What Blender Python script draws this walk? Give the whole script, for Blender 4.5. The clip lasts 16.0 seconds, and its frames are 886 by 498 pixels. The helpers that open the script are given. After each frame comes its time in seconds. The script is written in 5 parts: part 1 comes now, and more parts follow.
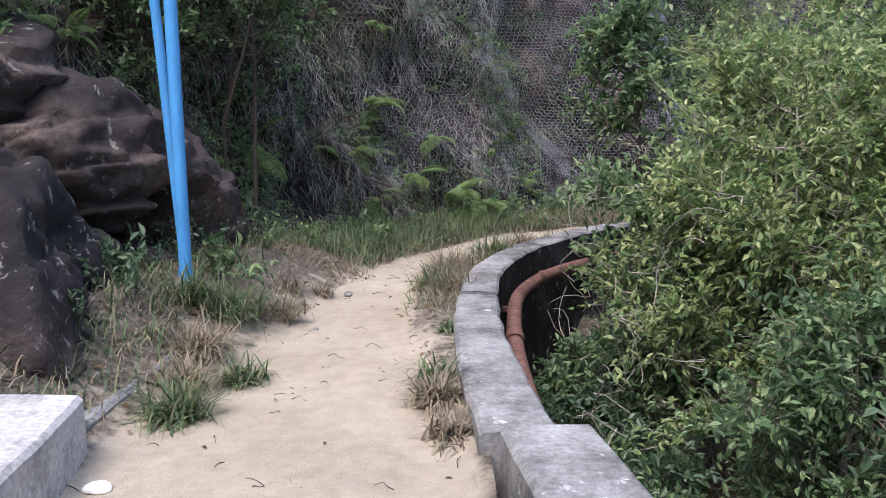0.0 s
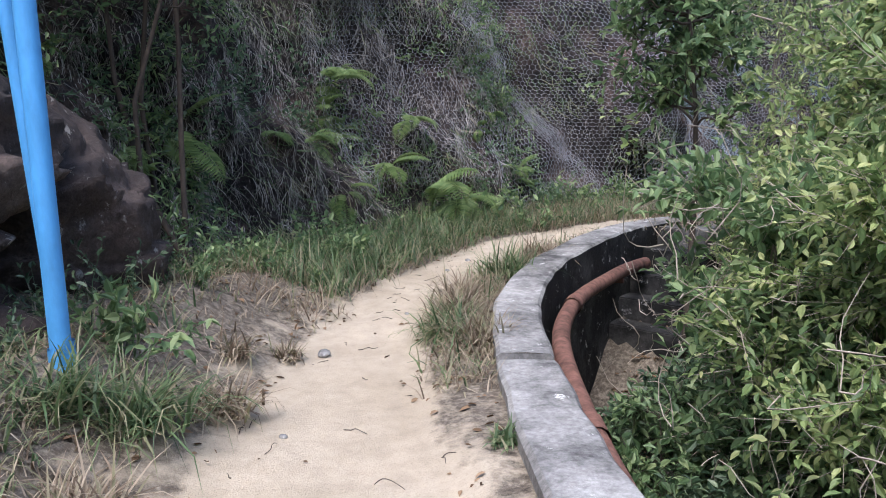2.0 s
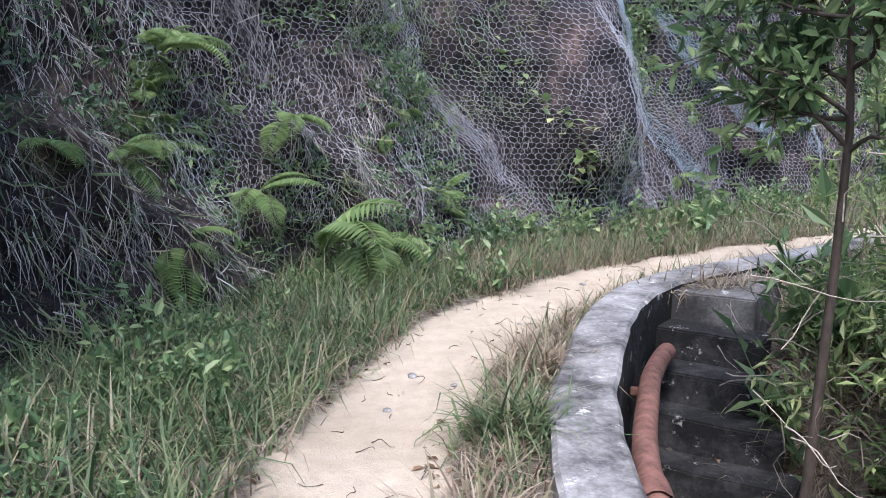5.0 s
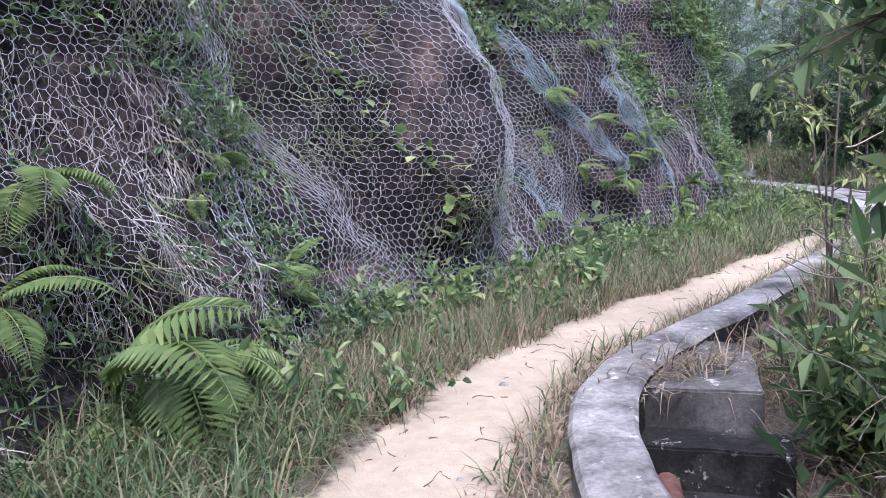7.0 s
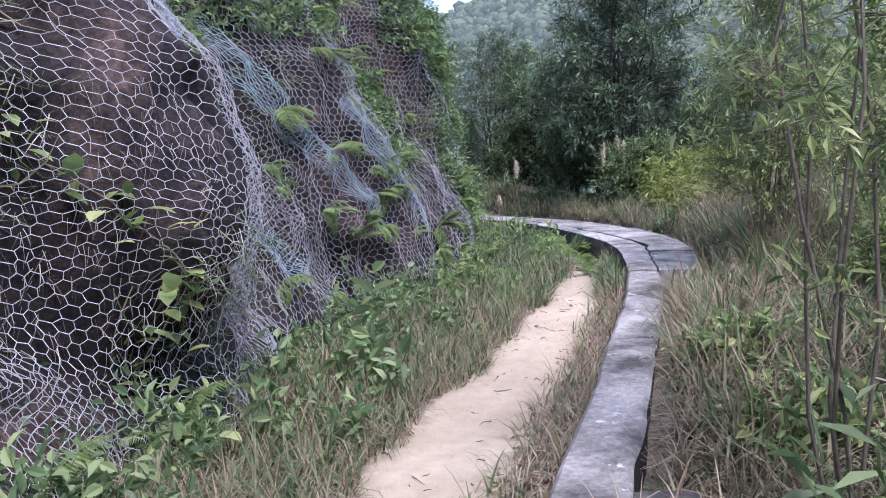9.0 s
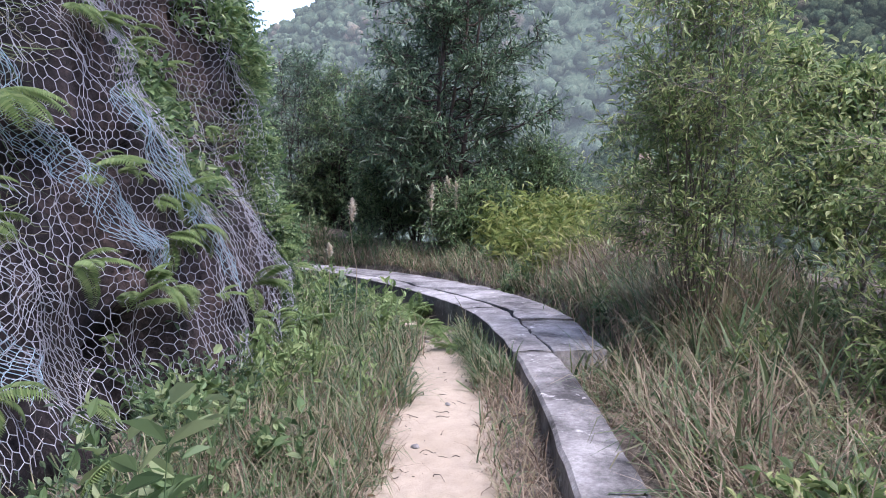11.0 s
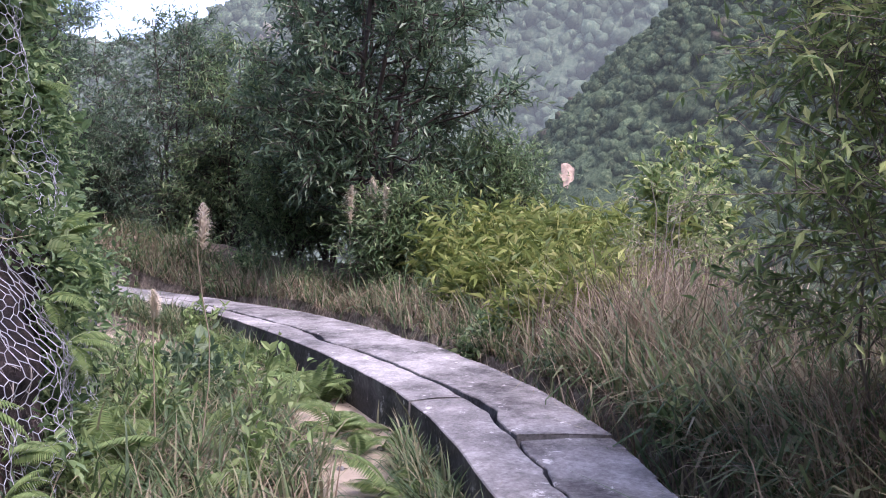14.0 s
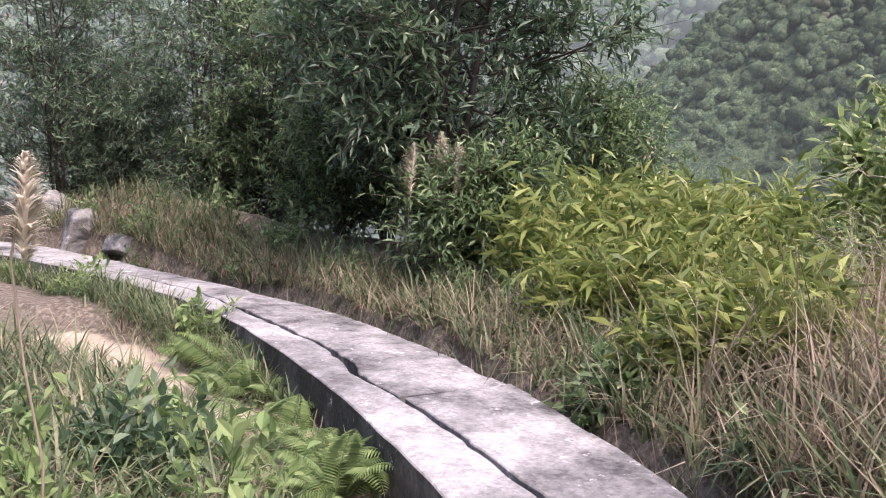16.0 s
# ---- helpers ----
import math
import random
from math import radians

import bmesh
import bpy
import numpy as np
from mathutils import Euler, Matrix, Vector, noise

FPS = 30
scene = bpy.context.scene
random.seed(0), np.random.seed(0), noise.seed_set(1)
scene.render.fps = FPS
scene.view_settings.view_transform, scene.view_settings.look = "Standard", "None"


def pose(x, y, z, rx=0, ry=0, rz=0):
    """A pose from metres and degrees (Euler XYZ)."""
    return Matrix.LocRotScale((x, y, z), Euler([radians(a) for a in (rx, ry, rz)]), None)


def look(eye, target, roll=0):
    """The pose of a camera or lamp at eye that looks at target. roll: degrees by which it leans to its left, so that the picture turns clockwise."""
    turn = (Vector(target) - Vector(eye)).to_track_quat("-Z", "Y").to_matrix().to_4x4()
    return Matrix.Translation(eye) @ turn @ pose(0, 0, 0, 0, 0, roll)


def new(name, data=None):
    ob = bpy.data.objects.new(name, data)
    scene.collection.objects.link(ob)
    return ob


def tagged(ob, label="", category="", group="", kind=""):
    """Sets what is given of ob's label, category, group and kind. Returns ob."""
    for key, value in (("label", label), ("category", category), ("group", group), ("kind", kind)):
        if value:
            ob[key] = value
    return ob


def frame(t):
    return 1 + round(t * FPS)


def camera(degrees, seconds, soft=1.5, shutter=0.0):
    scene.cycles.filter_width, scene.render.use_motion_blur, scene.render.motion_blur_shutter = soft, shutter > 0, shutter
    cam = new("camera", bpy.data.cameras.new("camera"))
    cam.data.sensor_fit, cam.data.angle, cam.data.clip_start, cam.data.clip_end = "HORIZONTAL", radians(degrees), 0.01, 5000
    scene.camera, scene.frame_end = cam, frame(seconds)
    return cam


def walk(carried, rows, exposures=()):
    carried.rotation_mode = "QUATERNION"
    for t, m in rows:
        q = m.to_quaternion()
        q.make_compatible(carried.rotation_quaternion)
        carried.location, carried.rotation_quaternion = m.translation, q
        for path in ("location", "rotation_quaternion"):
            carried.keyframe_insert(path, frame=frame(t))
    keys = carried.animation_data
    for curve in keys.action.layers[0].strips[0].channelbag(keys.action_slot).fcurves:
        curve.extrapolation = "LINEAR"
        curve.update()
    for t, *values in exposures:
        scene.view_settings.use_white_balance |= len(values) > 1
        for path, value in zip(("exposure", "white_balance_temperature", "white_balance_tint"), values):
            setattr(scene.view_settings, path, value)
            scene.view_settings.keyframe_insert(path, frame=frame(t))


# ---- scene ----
cam = camera(55.3, 16.0, soft=0.95)
METRES, EYE, TILT, LEAN, TURN = 19.0, 1.39, -8.0, 0.0, 0.0
ROWS = [
    (0.0, 0.0, 0.0, 0.0, -0.0, 0.0, 0.0),
    (0.5, -0.0097, 0.0302, 0.0029, -0.6, -1.38, -0.48),
    (1.0, -0.0144, 0.0618, 0.0079, -1.38, -2.39, -0.75),
    (1.5, -0.0215, 0.0894, 0.012, -2.18, -2.22, 0.15),
    (2.0, -0.0226, 0.1196, 0.0173, -3.87, -1.51, 1.29),
    (2.5, -0.0287, 0.1468, 0.0195, -4.57, -1.28, 0.35),
    (3.0, -0.0319, 0.1793, 0.0244, -7.43, -1.47, 1.24),
    (3.5, -0.0343, 0.2087, 0.0293, -7.34, -1.63, 0.73),
    (6.0, -0.0322, 0.3593, 0.0528, -22.12, -2.42, 3.56),
    (6.5, -0.0296, 0.3837, 0.0552, -25.01, -1.37, 5.26),
    (7.0, -0.0252, 0.4175, 0.0586, -30.2, -0.55, 5.76),
    (7.5, -0.0176, 0.4445, 0.0627, -37.33, -0.99, 6.7),
    (8.0, -0.0037, 0.4756, 0.067, -42.21, -1.18, 6.84),
    (8.5, 0.0103, 0.502, 0.0707, -48.67, -1.43, 8.24),
    (9.0, 0.0297, 0.5304, 0.075, -52.12, -1.02, 9.19),
    (9.5, 0.047, 0.5559, 0.0778, -56.7, -0.81, 8.75),
    (10.0, 0.0714, 0.5808, 0.0815, -61.06, -0.48, 8.18),
    (12.5, 0.2048, 0.6615, 0.0905, -73.84, -1.25, 7.18),
    (13.0, 0.2366, 0.6734, 0.0925, -75.53, -1.3, 7.05),
    (13.5, 0.2652, 0.6838, 0.0944, -74.81, -0.98, 6.25),
    (14.0, 0.2941, 0.6962, 0.097, -73.05, -0.54, 6.44),
    (14.5, 0.3219, 0.7052, 0.0993, -69.6, 0.13, 6.01),
    (15.0, 0.3522, 0.7183, 0.1008, -70.71, -1.05, 5.58),
    (15.5, 0.3816, 0.7275, 0.1022, -70.07, -1.26, 5.12),
    (16.0, 0.4128, 0.7409, 0.1031, -68.27, -2.25, 4.5),
]
walk(cam, [(t, pose(0, 0, EYE, TILT, LEAN, TURN) @ pose(METRES * x, METRES * y, METRES * z, 90 + pitch, roll, yaw)) for t, x, y, z, yaw, pitch, roll in ROWS], [(0, 1.58, 6350, 15), (3.5, 1.92, 6150, 13), (7, 2.06, 5950, 22), (10, 1.84, 6000, 24), (12.5, 1.86, 6250, 29), (14.5, 2.0, 6450, 35), (16, 2.2, 7000, 29)])

# ---- world, sun, exposure ----
world = bpy.data.worlds.new("sky")
scene.world = world
world.use_nodes = True
_n = world.node_tree.nodes
_sky = _n.new("ShaderNodeTexSky")
_sky.sky_type, _sky.sun_disc = "NISHITA", False
_sky.sun_elevation, _sky.sun_rotation = radians(60), radians(208)
_sky.air_density, _sky.dust_density, _sky.ozone_density = 1.0, 2.0, 1.0
world.node_tree.links.new(_sky.outputs[0], _n["Background"].inputs[0])
_n["Background"].inputs[1].default_value = 0.15
sun = new("sun", bpy.data.lights.new("sun", "SUN"))
sun.data.energy, sun.data.angle, sun.data.color = 1.2, radians(25), (1.0, 0.99, 0.97)
sun.matrix_world = look((-8, -15, 30), (0, 0, 0))

rng = np.random.default_rng(7)


# ---- materials ----
def mat(name, rough=0.8, spec=0.3, metal=0.0):
    m = bpy.data.materials.new(name)
    m.use_nodes = True
    b = m.node_tree.nodes["Principled BSDF"]
    b.inputs["Roughness"].default_value = rough
    b.inputs["Specular IOR Level"].default_value = spec
    b.inputs["Metallic"].default_value = metal
    return m, m.node_tree, b


def tex(nt, kind="noise", scale=5.0, detail=6.0, rough=0.6, coord="Object", stretch=(1, 1, 1)):
    c = nt.nodes.new("ShaderNodeTexCoord")
    mp = nt.nodes.new("ShaderNodeMapping")
    mp.inputs["Scale"].default_value = stretch
    nt.links.new(c.outputs[coord], mp.inputs[0])
    if kind == "noise":
        t = nt.nodes.new("ShaderNodeTexNoise")
        t.inputs["Detail"].default_value, t.inputs["Roughness"].default_value = detail, rough
    else:
        t = nt.nodes.new("ShaderNodeTexVoronoi")
    t.inputs["Scale"].default_value = scale
    nt.links.new(mp.outputs[0], t.inputs["Vector"])
    return t.outputs[0]


def ramp(nt, src, stops):
    r = nt.nodes.new("ShaderNodeValToRGB")
    e = r.color_ramp.elements
    while len(e) < len(stops):
        e.new(0.5)
    for k, (p, c) in zip(e, stops):
        k.position, k.color = p, (*c, 1) if len(c) == 3 else c
    nt.links.new(src, r.inputs[0])
    return r.outputs[0]


def mix(nt, fac, a, b, mode="MIX"):
    m = nt.nodes.new("ShaderNodeMix")
    m.data_type, m.blend_type = "RGBA", mode
    for sock, v in ((m.inputs[0], fac), (m.inputs[6], a), (m.inputs[7], b)):
        if isinstance(v, (int, float)):
            sock.default_value = v
        elif isinstance(v, tuple):
            sock.default_value = (*v, 1)
        else:
            nt.links.new(v, sock)
    return m.outputs[2]


def bump(nt, b, src, strength=0.5, dist=0.02):
    n = nt.nodes.new("ShaderNodeBump")
    n.inputs["Strength"].default_value, n.inputs["Distance"].default_value = strength, dist
    nt.links.new(src, n.inputs["Height"])
    nt.links.new(n.outputs[0], b.inputs["Normal"])


def grey(v):
    return (v, v, v)


def plant_mat(name, cols, translucent=0.3, rough=0.55, spec=0.35):
    """Leaf or blade: colour varies from piece to piece, with some light passing through."""
    m, nt, b = mat(name, rough, spec)
    g = nt.nodes.new("ShaderNodeNewGeometry")
    n = len(cols)
    c = ramp(nt, g.outputs["Random Per Island"], [(i / max(1, n - 1), k) for i, k in enumerate(cols)])
    big = tex(nt, scale=1.3, detail=2)
    c = mix(nt, 0.55, c, ramp(nt, big, [(0.3, grey(0.7)), (0.7, grey(1.2))]), "MULTIPLY")
    nt.links.new(c, b.inputs["Base Color"])
    tr = nt.nodes.new("ShaderNodeBsdfTranslucent")
    nt.links.new(c, tr.inputs[0])
    mx = nt.nodes.new("ShaderNodeMixShader")
    mx.inputs[0].default_value = translucent
    nt.links.new(b.outputs[0], mx.inputs[1])
    nt.links.new(tr.outputs[0], mx.inputs[2])
    nt.links.new(mx.outputs[0], nt.nodes["Material Output"].inputs[0])
    return m


def concrete_mat(name, pale=0.36, dark=0.10, low=0.42, high=0.62):
    m, nt, b = mat(name, 0.9, 0.2)
    stain = tex(nt, scale=1.7, detail=9, rough=0.72)
    fine = tex(nt, scale=38, detail=6, rough=0.7)
    c = ramp(nt, stain, [(low, (dark, dark * 0.97, dark * 0.95)), ((low + high) / 2, (pale * 0.6, pale * 0.58, pale * 0.56)), (high, (pale, pale * 0.97, pale * 0.93))])
    c = mix(nt, 0.8, c, ramp(nt, fine, [(0.25, grey(0.45)), (0.55, grey(1.0)), (0.75, grey(1.35))]), "MULTIPLY")
    lich = tex(nt, scale=7, detail=8, rough=0.75)
    c = mix(nt, ramp(nt, lich, [(0.60, grey(0)), (0.66, grey(0.8))]), c, (0.62, 0.61, 0.58))
    nt.links.new(c, b.inputs["Base Color"])
    bump(nt, b, fine, 0.6, 0.012)
    return m


def sand_mat():
    m, nt, b = mat("sandy_soil", 0.95, 0.1)
    big, mid, fine = tex(nt, scale=0.9, detail=5), tex(nt, scale=9, detail=8, rough=0.7), tex(nt, scale=120, detail=4, rough=0.7)
    c = ramp(nt, big, [(0.3, (0.335, 0.278, 0.205)), (0.7, (0.46, 0.39, 0.30))])
    c = mix(nt, 0.6, c, ramp(nt, mid, [(0.3, grey(0.72)), (0.6, grey(1.05))]), "MULTIPLY")
    c = mix(nt, 0.7, c, ramp(nt, fine, [(0.28, grey(0.45)), (0.42, grey(0.95)), (0.7, grey(1.1))]), "MULTIPLY")
    # humus and litter away from the trodden line
    at = nt.nodes.new("ShaderNodeAttribute")
    at.attribute_name = "trodden"
    litter = ramp(nt, tex(nt, scale=26, detail=8, rough=0.75), [(0.3, (0.035, 0.029, 0.024)), (0.5, (0.13, 0.108, 0.085)), (0.7, (0.30, 0.26, 0.21))])
    add = nt.nodes.new("ShaderNodeMath")
    add.operation = "MULTIPLY_ADD"
    nt.links.new(tex(nt, scale=6, detail=8, rough=0.7), add.inputs[0])
    add.inputs[1].default_value = 0.9
    nt.links.new(at.outputs["Fac"], add.inputs[2])
    c = mix(nt, ramp(nt, add.outputs[0], [(0.82, grey(0)), (1.02, grey(1))]), litter, c)
    nt.links.new(c, b.inputs["Base Color"])
    bump(nt, b, mix(nt, 0.5, mid, fine), 0.7, 0.02)
    return m


def rock_mat(name, cols, scale=1.4, streak=(1, 1, 0.35), pale=0.66):
    m, nt, b = mat(name, 0.85, 0.3)
    big = tex(nt, scale=scale, detail=10, rough=0.68, stretch=streak)
    fine = tex(nt, scale=scale * 18, detail=8, rough=0.75)
    c = ramp(nt, big, [(0.28 + 0.44 * i / (len(cols) - 1), k) for i, k in enumerate(cols)])
    c = mix(nt, 0.8, c, ramp(nt, fine, [(0.3, grey(0.25)), (0.62, grey(1.4))]), "MULTIPLY")
    mid = tex(nt, scale=scale * 4.5, detail=8, rough=0.7)
    c = mix(nt, 0.9, c, ramp(nt, mid, [(0.36, grey(0.2)), (0.5, grey(0.9)), (0.64, grey(1.5))]), "MULTIPLY")
    c = mix(nt, ramp(nt, tex(nt, scale=scale * 6, detail=9, rough=0.8, stretch=(1, 1, 0.4)), [(pale, grey(0)), (pale + 0.05, grey(0.8))]), c, (0.5, 0.48, 0.44))
    nt.links.new(c, b.inputs["Base Color"])
    bump(nt, b, mix(nt, 0.5, big, fine), 1.0, 0.11)
    return m


def boulder_mat(name, cols, lichen=0.63):
    """Smooth-faced dark rock with soft bands and pale lichen flecks."""
    m, nt, b = mat(name, 0.8, 0.35)
    big = tex(nt, scale=1.1, detail=7, rough=0.6, stretch=(1, 1, 1.8))
    fine = tex(nt, scale=26, detail=7, rough=0.7)
    c = ramp(nt, big, [(0.3 + 0.4 * i / (len(cols) - 1), k) for i, k in enumerate(cols)])
    c = mix(nt, 0.7, c, ramp(nt, fine, [(0.3, grey(0.4)), (0.65, grey(1.5))]), "MULTIPLY")
    fleck = tex(nt, scale=9, detail=7, rough=0.72, stretch=(1, 1, 0.6))
    c = mix(nt, ramp(nt, fleck, [(lichen, grey(0)), (lichen + 0.05, grey(0.75))]), c, (0.36, 0.34, 0.31))
    nt.links.new(c, b.inputs["Base Color"])
    bump(nt, b, mix(nt, 0.5, big, fine), 1.0, 0.06)
    return m


def plain_mat(name, col, var=0.3, scale=20, rough=0.6, metal=0.0, spec=0.4, stretch=(1, 1, 1), depth=0.003):
    m, nt, b = mat(name, rough, spec, metal)
    t = tex(nt, scale=scale, detail=8, rough=0.7, stretch=stretch)
    nt.links.new(mix(nt, 1.0, col, ramp(nt, t, [(0.3, grey(1 - var)), (0.7, grey(1 + var))]), "MULTIPLY"), b.inputs["Base Color"])
    bump(nt, b, t, 0.5, depth)
    return m


CONCRETE = concrete_mat("weathered_concrete", 0.35, 0.065, 0.38, 0.62)
CONCRETE_PALE = concrete_mat("pale_concrete", 0.50, 0.19, 0.32, 0.5)
CONCRETE_WORN = concrete_mat("worn_concrete", 0.37, 0.11, 0.36, 0.6)
CONCRETE_STAINED = concrete_mat("stained_concrete", 0.24, 0.06, 0.45, 0.7)
CONCRETE_DARK = concrete_mat("dark_concrete", 0.11, 0.018, 0.48, 0.75)
SAND = sand_mat()
ROCK = boulder_mat("dark_boulder", [(0.008, 0.007, 0.008), (0.017, 0.013, 0.014), (0.030, 0.022, 0.022), (0.07, 0.05, 0.045)], 0.585)
ROCK_BROWN = boulder_mat("brown_banded_rock", [(0.010, 0.008, 0.008), (0.03, 0.022, 0.021), (0.058, 0.042, 0.037), (0.15, 0.112, 0.097)], 0.6)
SLOPE = rock_mat("weathered_slope", [(0.006, 0.005, 0.006), (0.014, 0.011, 0.012), (0.032, 0.024, 0.024), (0.095, 0.065, 0.056), (0.25, 0.175, 0.14)], 1.1, (1, 1, 0.6), 0.69)
BARK = plain_mat("grey_bark", (0.15, 0.128, 0.107), 0.5, 30, 0.9, stretch=(1, 1, 0.3))
BARK_DARK = plain_mat("dark_bark", (0.055, 0.042, 0.033), 0.5, 30, 0.9, stretch=(1, 1, 0.3))
TWIG = plain_mat("bare_twig", (0.30, 0.26, 0.21), 0.4, 30, 0.9)
LEAF_MID = plant_mat("mid_green_leaf", [(0.055, 0.10, 0.046), (0.11, 0.185, 0.08), (0.18, 0.275, 0.12), (0.31, 0.385, 0.185)], 0.45, 0.5, 0.45)
LEAF_YELLOW = plant_mat("yellow_green_leaf", [(0.085, 0.145, 0.055), (0.18, 0.265, 0.098), (0.31, 0.39, 0.155), (0.49, 0.52, 0.24)], 0.48, 0.5, 0.45)
LEAF_DARK = plant_mat("dark_green_leaf", [(0.034, 0.066, 0.038), (0.066, 0.118, 0.063), (0.115, 0.185, 0.098), (0.20, 0.265, 0.15)], 0.4, 0.45, 0.5)
FERN = plant_mat("fern_green", [(0.13, 0.205, 0.075), (0.20, 0.29, 0.11), (0.28, 0.36, 0.15)], 0.4)
GRASS = plant_mat("green_grass", [(0.05, 0.09, 0.042), (0.09, 0.145, 0.062), (0.16, 0.21, 0.095), (0.31, 0.27, 0.175)], 0.4)
GRASS_DRY = plant_mat("dry_grass", [(0.13, 0.095, 0.068), (0.26, 0.20, 0.145), (0.42, 0.35, 0.26), (0.17, 0.17, 0.09)], 0.35, 0.75, 0.15)
GRASS_DEAD = plant_mat("dead_hanging_grass", [(0.06, 0.054, 0.05), (0.17, 0.15, 0.14), (0.36, 0.33, 0.30), (0.58, 0.54, 0.49)], 0.15, 0.85, 0.1)
CANE = plant_mat("cane_leaf", [(0.12, 0.18, 0.055), (0.23, 0.30, 0.09), (0.35, 0.41, 0.125), (0.42, 0.43, 0.17)], 0.5)
LITTER = plant_mat("dead_leaf", [(0.07, 0.045, 0.03), (0.16, 0.10, 0.06), (0.28, 0.19, 0.12)], 0.1, 0.9, 0.1)
PLUME = plant_mat("cream_plume", [(0.70, 0.63, 0.50), (0.86, 0.79, 0.67)], 0.45, 0.9, 0.1)
BLUE = plain_mat("blue_paint", (0.075, 0.30, 0.62), 0.22, 9, 0.5, 0.0, 0.4, (1, 1, 0.3))
RUST = plain_mat("rusty_iron", (0.135, 0.066, 0.05), 0.65, 11, 0.85, 0.0, 0.3)
WIRE = plain_mat("zinc_wire", (0.38, 0.385, 0.42), 0.4, 40, 0.5, 0.2, 0.5)
WIRE_BLUE = plain_mat("coated_wire", (0.36, 0.50, 0.58), 0.25, 40, 0.5, 0.1, 0.5)
WHITE_EARTH = plain_mat("pale_earth", (0.30, 0.225, 0.165), 0.5, 2, 0.95)
WHITE = plain_mat("white_chip", (0.75, 0.74, 0.71), 0.15, 30, 0.9)


# ---- mesh helpers ----
def mesh_np(name, verts, faces, material, smooth=False):
    """verts (N,3); faces: int array (M,k) with k = 3 or 4."""
    me = bpy.data.meshes.new(name)
    faces = np.asarray(faces, np.int32)
    k, m = faces.shape[1], len(faces)
    me.vertices.add(len(verts)), me.loops.add(m * k), me.polygons.add(m)
    me.vertices.foreach_set("co", np.ascontiguousarray(verts, np.float32).ravel())
    me.loops.foreach_set("vertex_index", faces.ravel())
    me.polygons.foreach_set("loop_start", np.arange(0, m * k, k, dtype=np.int32))
    me.polygons.foreach_set("use_smooth", np.full(m, smooth))
    me.update(calc_edges=True)
    me.materials.append(material)
    return me


def obj(name, me, parent=None, label=""):
    ob = new(name, me)
    if parent is not None:
        ob.parent = parent
    return tagged(ob, label)


def thing(name, label, category, at=(0, 0, 0), group="", kind=""):
    ob = new(name)
    ob.location = at
    ob.empty_display_size = 0.1
    return tagged(ob, label, category, group, kind)


def part(name, bm, material, parent, label=""):
    me = bpy.data.meshes.new(name)
    bm.to_mesh(me)
    bm.free()
    me.materials.append(material)
    return obj(name, me, parent, label)


def unit(v):
    return v / np.maximum(np.linalg.norm(v, axis=-1, keepdims=True), 1e-9)


def frames(d, up=None, spin=0.0):
    """Rotations whose local y runs along d and whose local z leans to up."""
    d = unit(d)
    if up is None:
        up = np.tile([0, 0, 1.0], (len(d), 1))
    x = np.cross(d, up)
    bad = np.linalg.norm(x, axis=1) < 1e-3
    x[bad] = [1, 0, 0]
    x = unit(x)
    z = np.cross(x, d)
    if not np.isscalar(spin):
        c, s = np.cos(spin)[:, None], np.sin(spin)[:, None]
        x, z = x * c + z * s, z * c - x * s
    return np.stack([x, d, z], axis=2)


def scatter(tv, tf, pos, rot, size):
    """Copies of a small template, joined: vertices and faces."""
    tv, tf = np.asarray(tv, float), np.asarray(tf)
    size = np.asarray(size, float)
    if size.ndim == 1:
        size = size[:, None]
    loc = tv[None] * size[:, None, :] if size.shape[1] == 3 else tv[None] * size[:, :, None]
    v = np.einsum("nij,nkj->nki", rot, loc) + pos[:, None, :]
    f = tf[None] + (np.arange(len(pos)) * len(tv))[:, None, None]
    return v.reshape(-1, 3), f.reshape(-1, tf.shape[1])


def leaf_shape(w=0.22, droop=0.15, fold=0.07):
    """A small leaf along y, folded along its midrib."""
    v = [(0, 0, 0), (-w, 0.45, fold), (0, 1, -droop), (w, 0.45, fold)]
    return np.array(v), np.array([(0, 2, 1), (0, 3, 2)])


def oval_leaf_shape(w=0.22, droop=0.15, fold=0.07):
    """A pointed oval leaf, folded along its midrib."""
    v = [(0, 0, 0), (-w * 0.85, 0.28, fold), (-w * 0.8, 0.62, fold * 0.7), (0, 1, -droop), (w * 0.8, 0.62, fold * 0.7), (w * 0.85, 0.28, fold)]
    return np.array(v), np.array([(0, 3, 2), (0, 2, 1), (0, 4, 3), (0, 5, 4)])


def broad_leaf_shape(w=0.34, droop=0.14, fold=0.07):
    """A larger leaf with a rounder outline."""
    v = [(0, 0, 0), (-w * 0.85, 0.25, fold), (-w * 0.9, 0.6, fold * 0.6), (0, 0.5, 0), (w * 0.85, 0.25, fold), (w * 0.9, 0.6, fold * 0.6), (0, 1, -droop)]
    return np.array(v), np.array([(0, 3, 1), (1, 3, 2), (2, 3, 6), (0, 4, 3), (4, 5, 3), (5, 6, 3)])


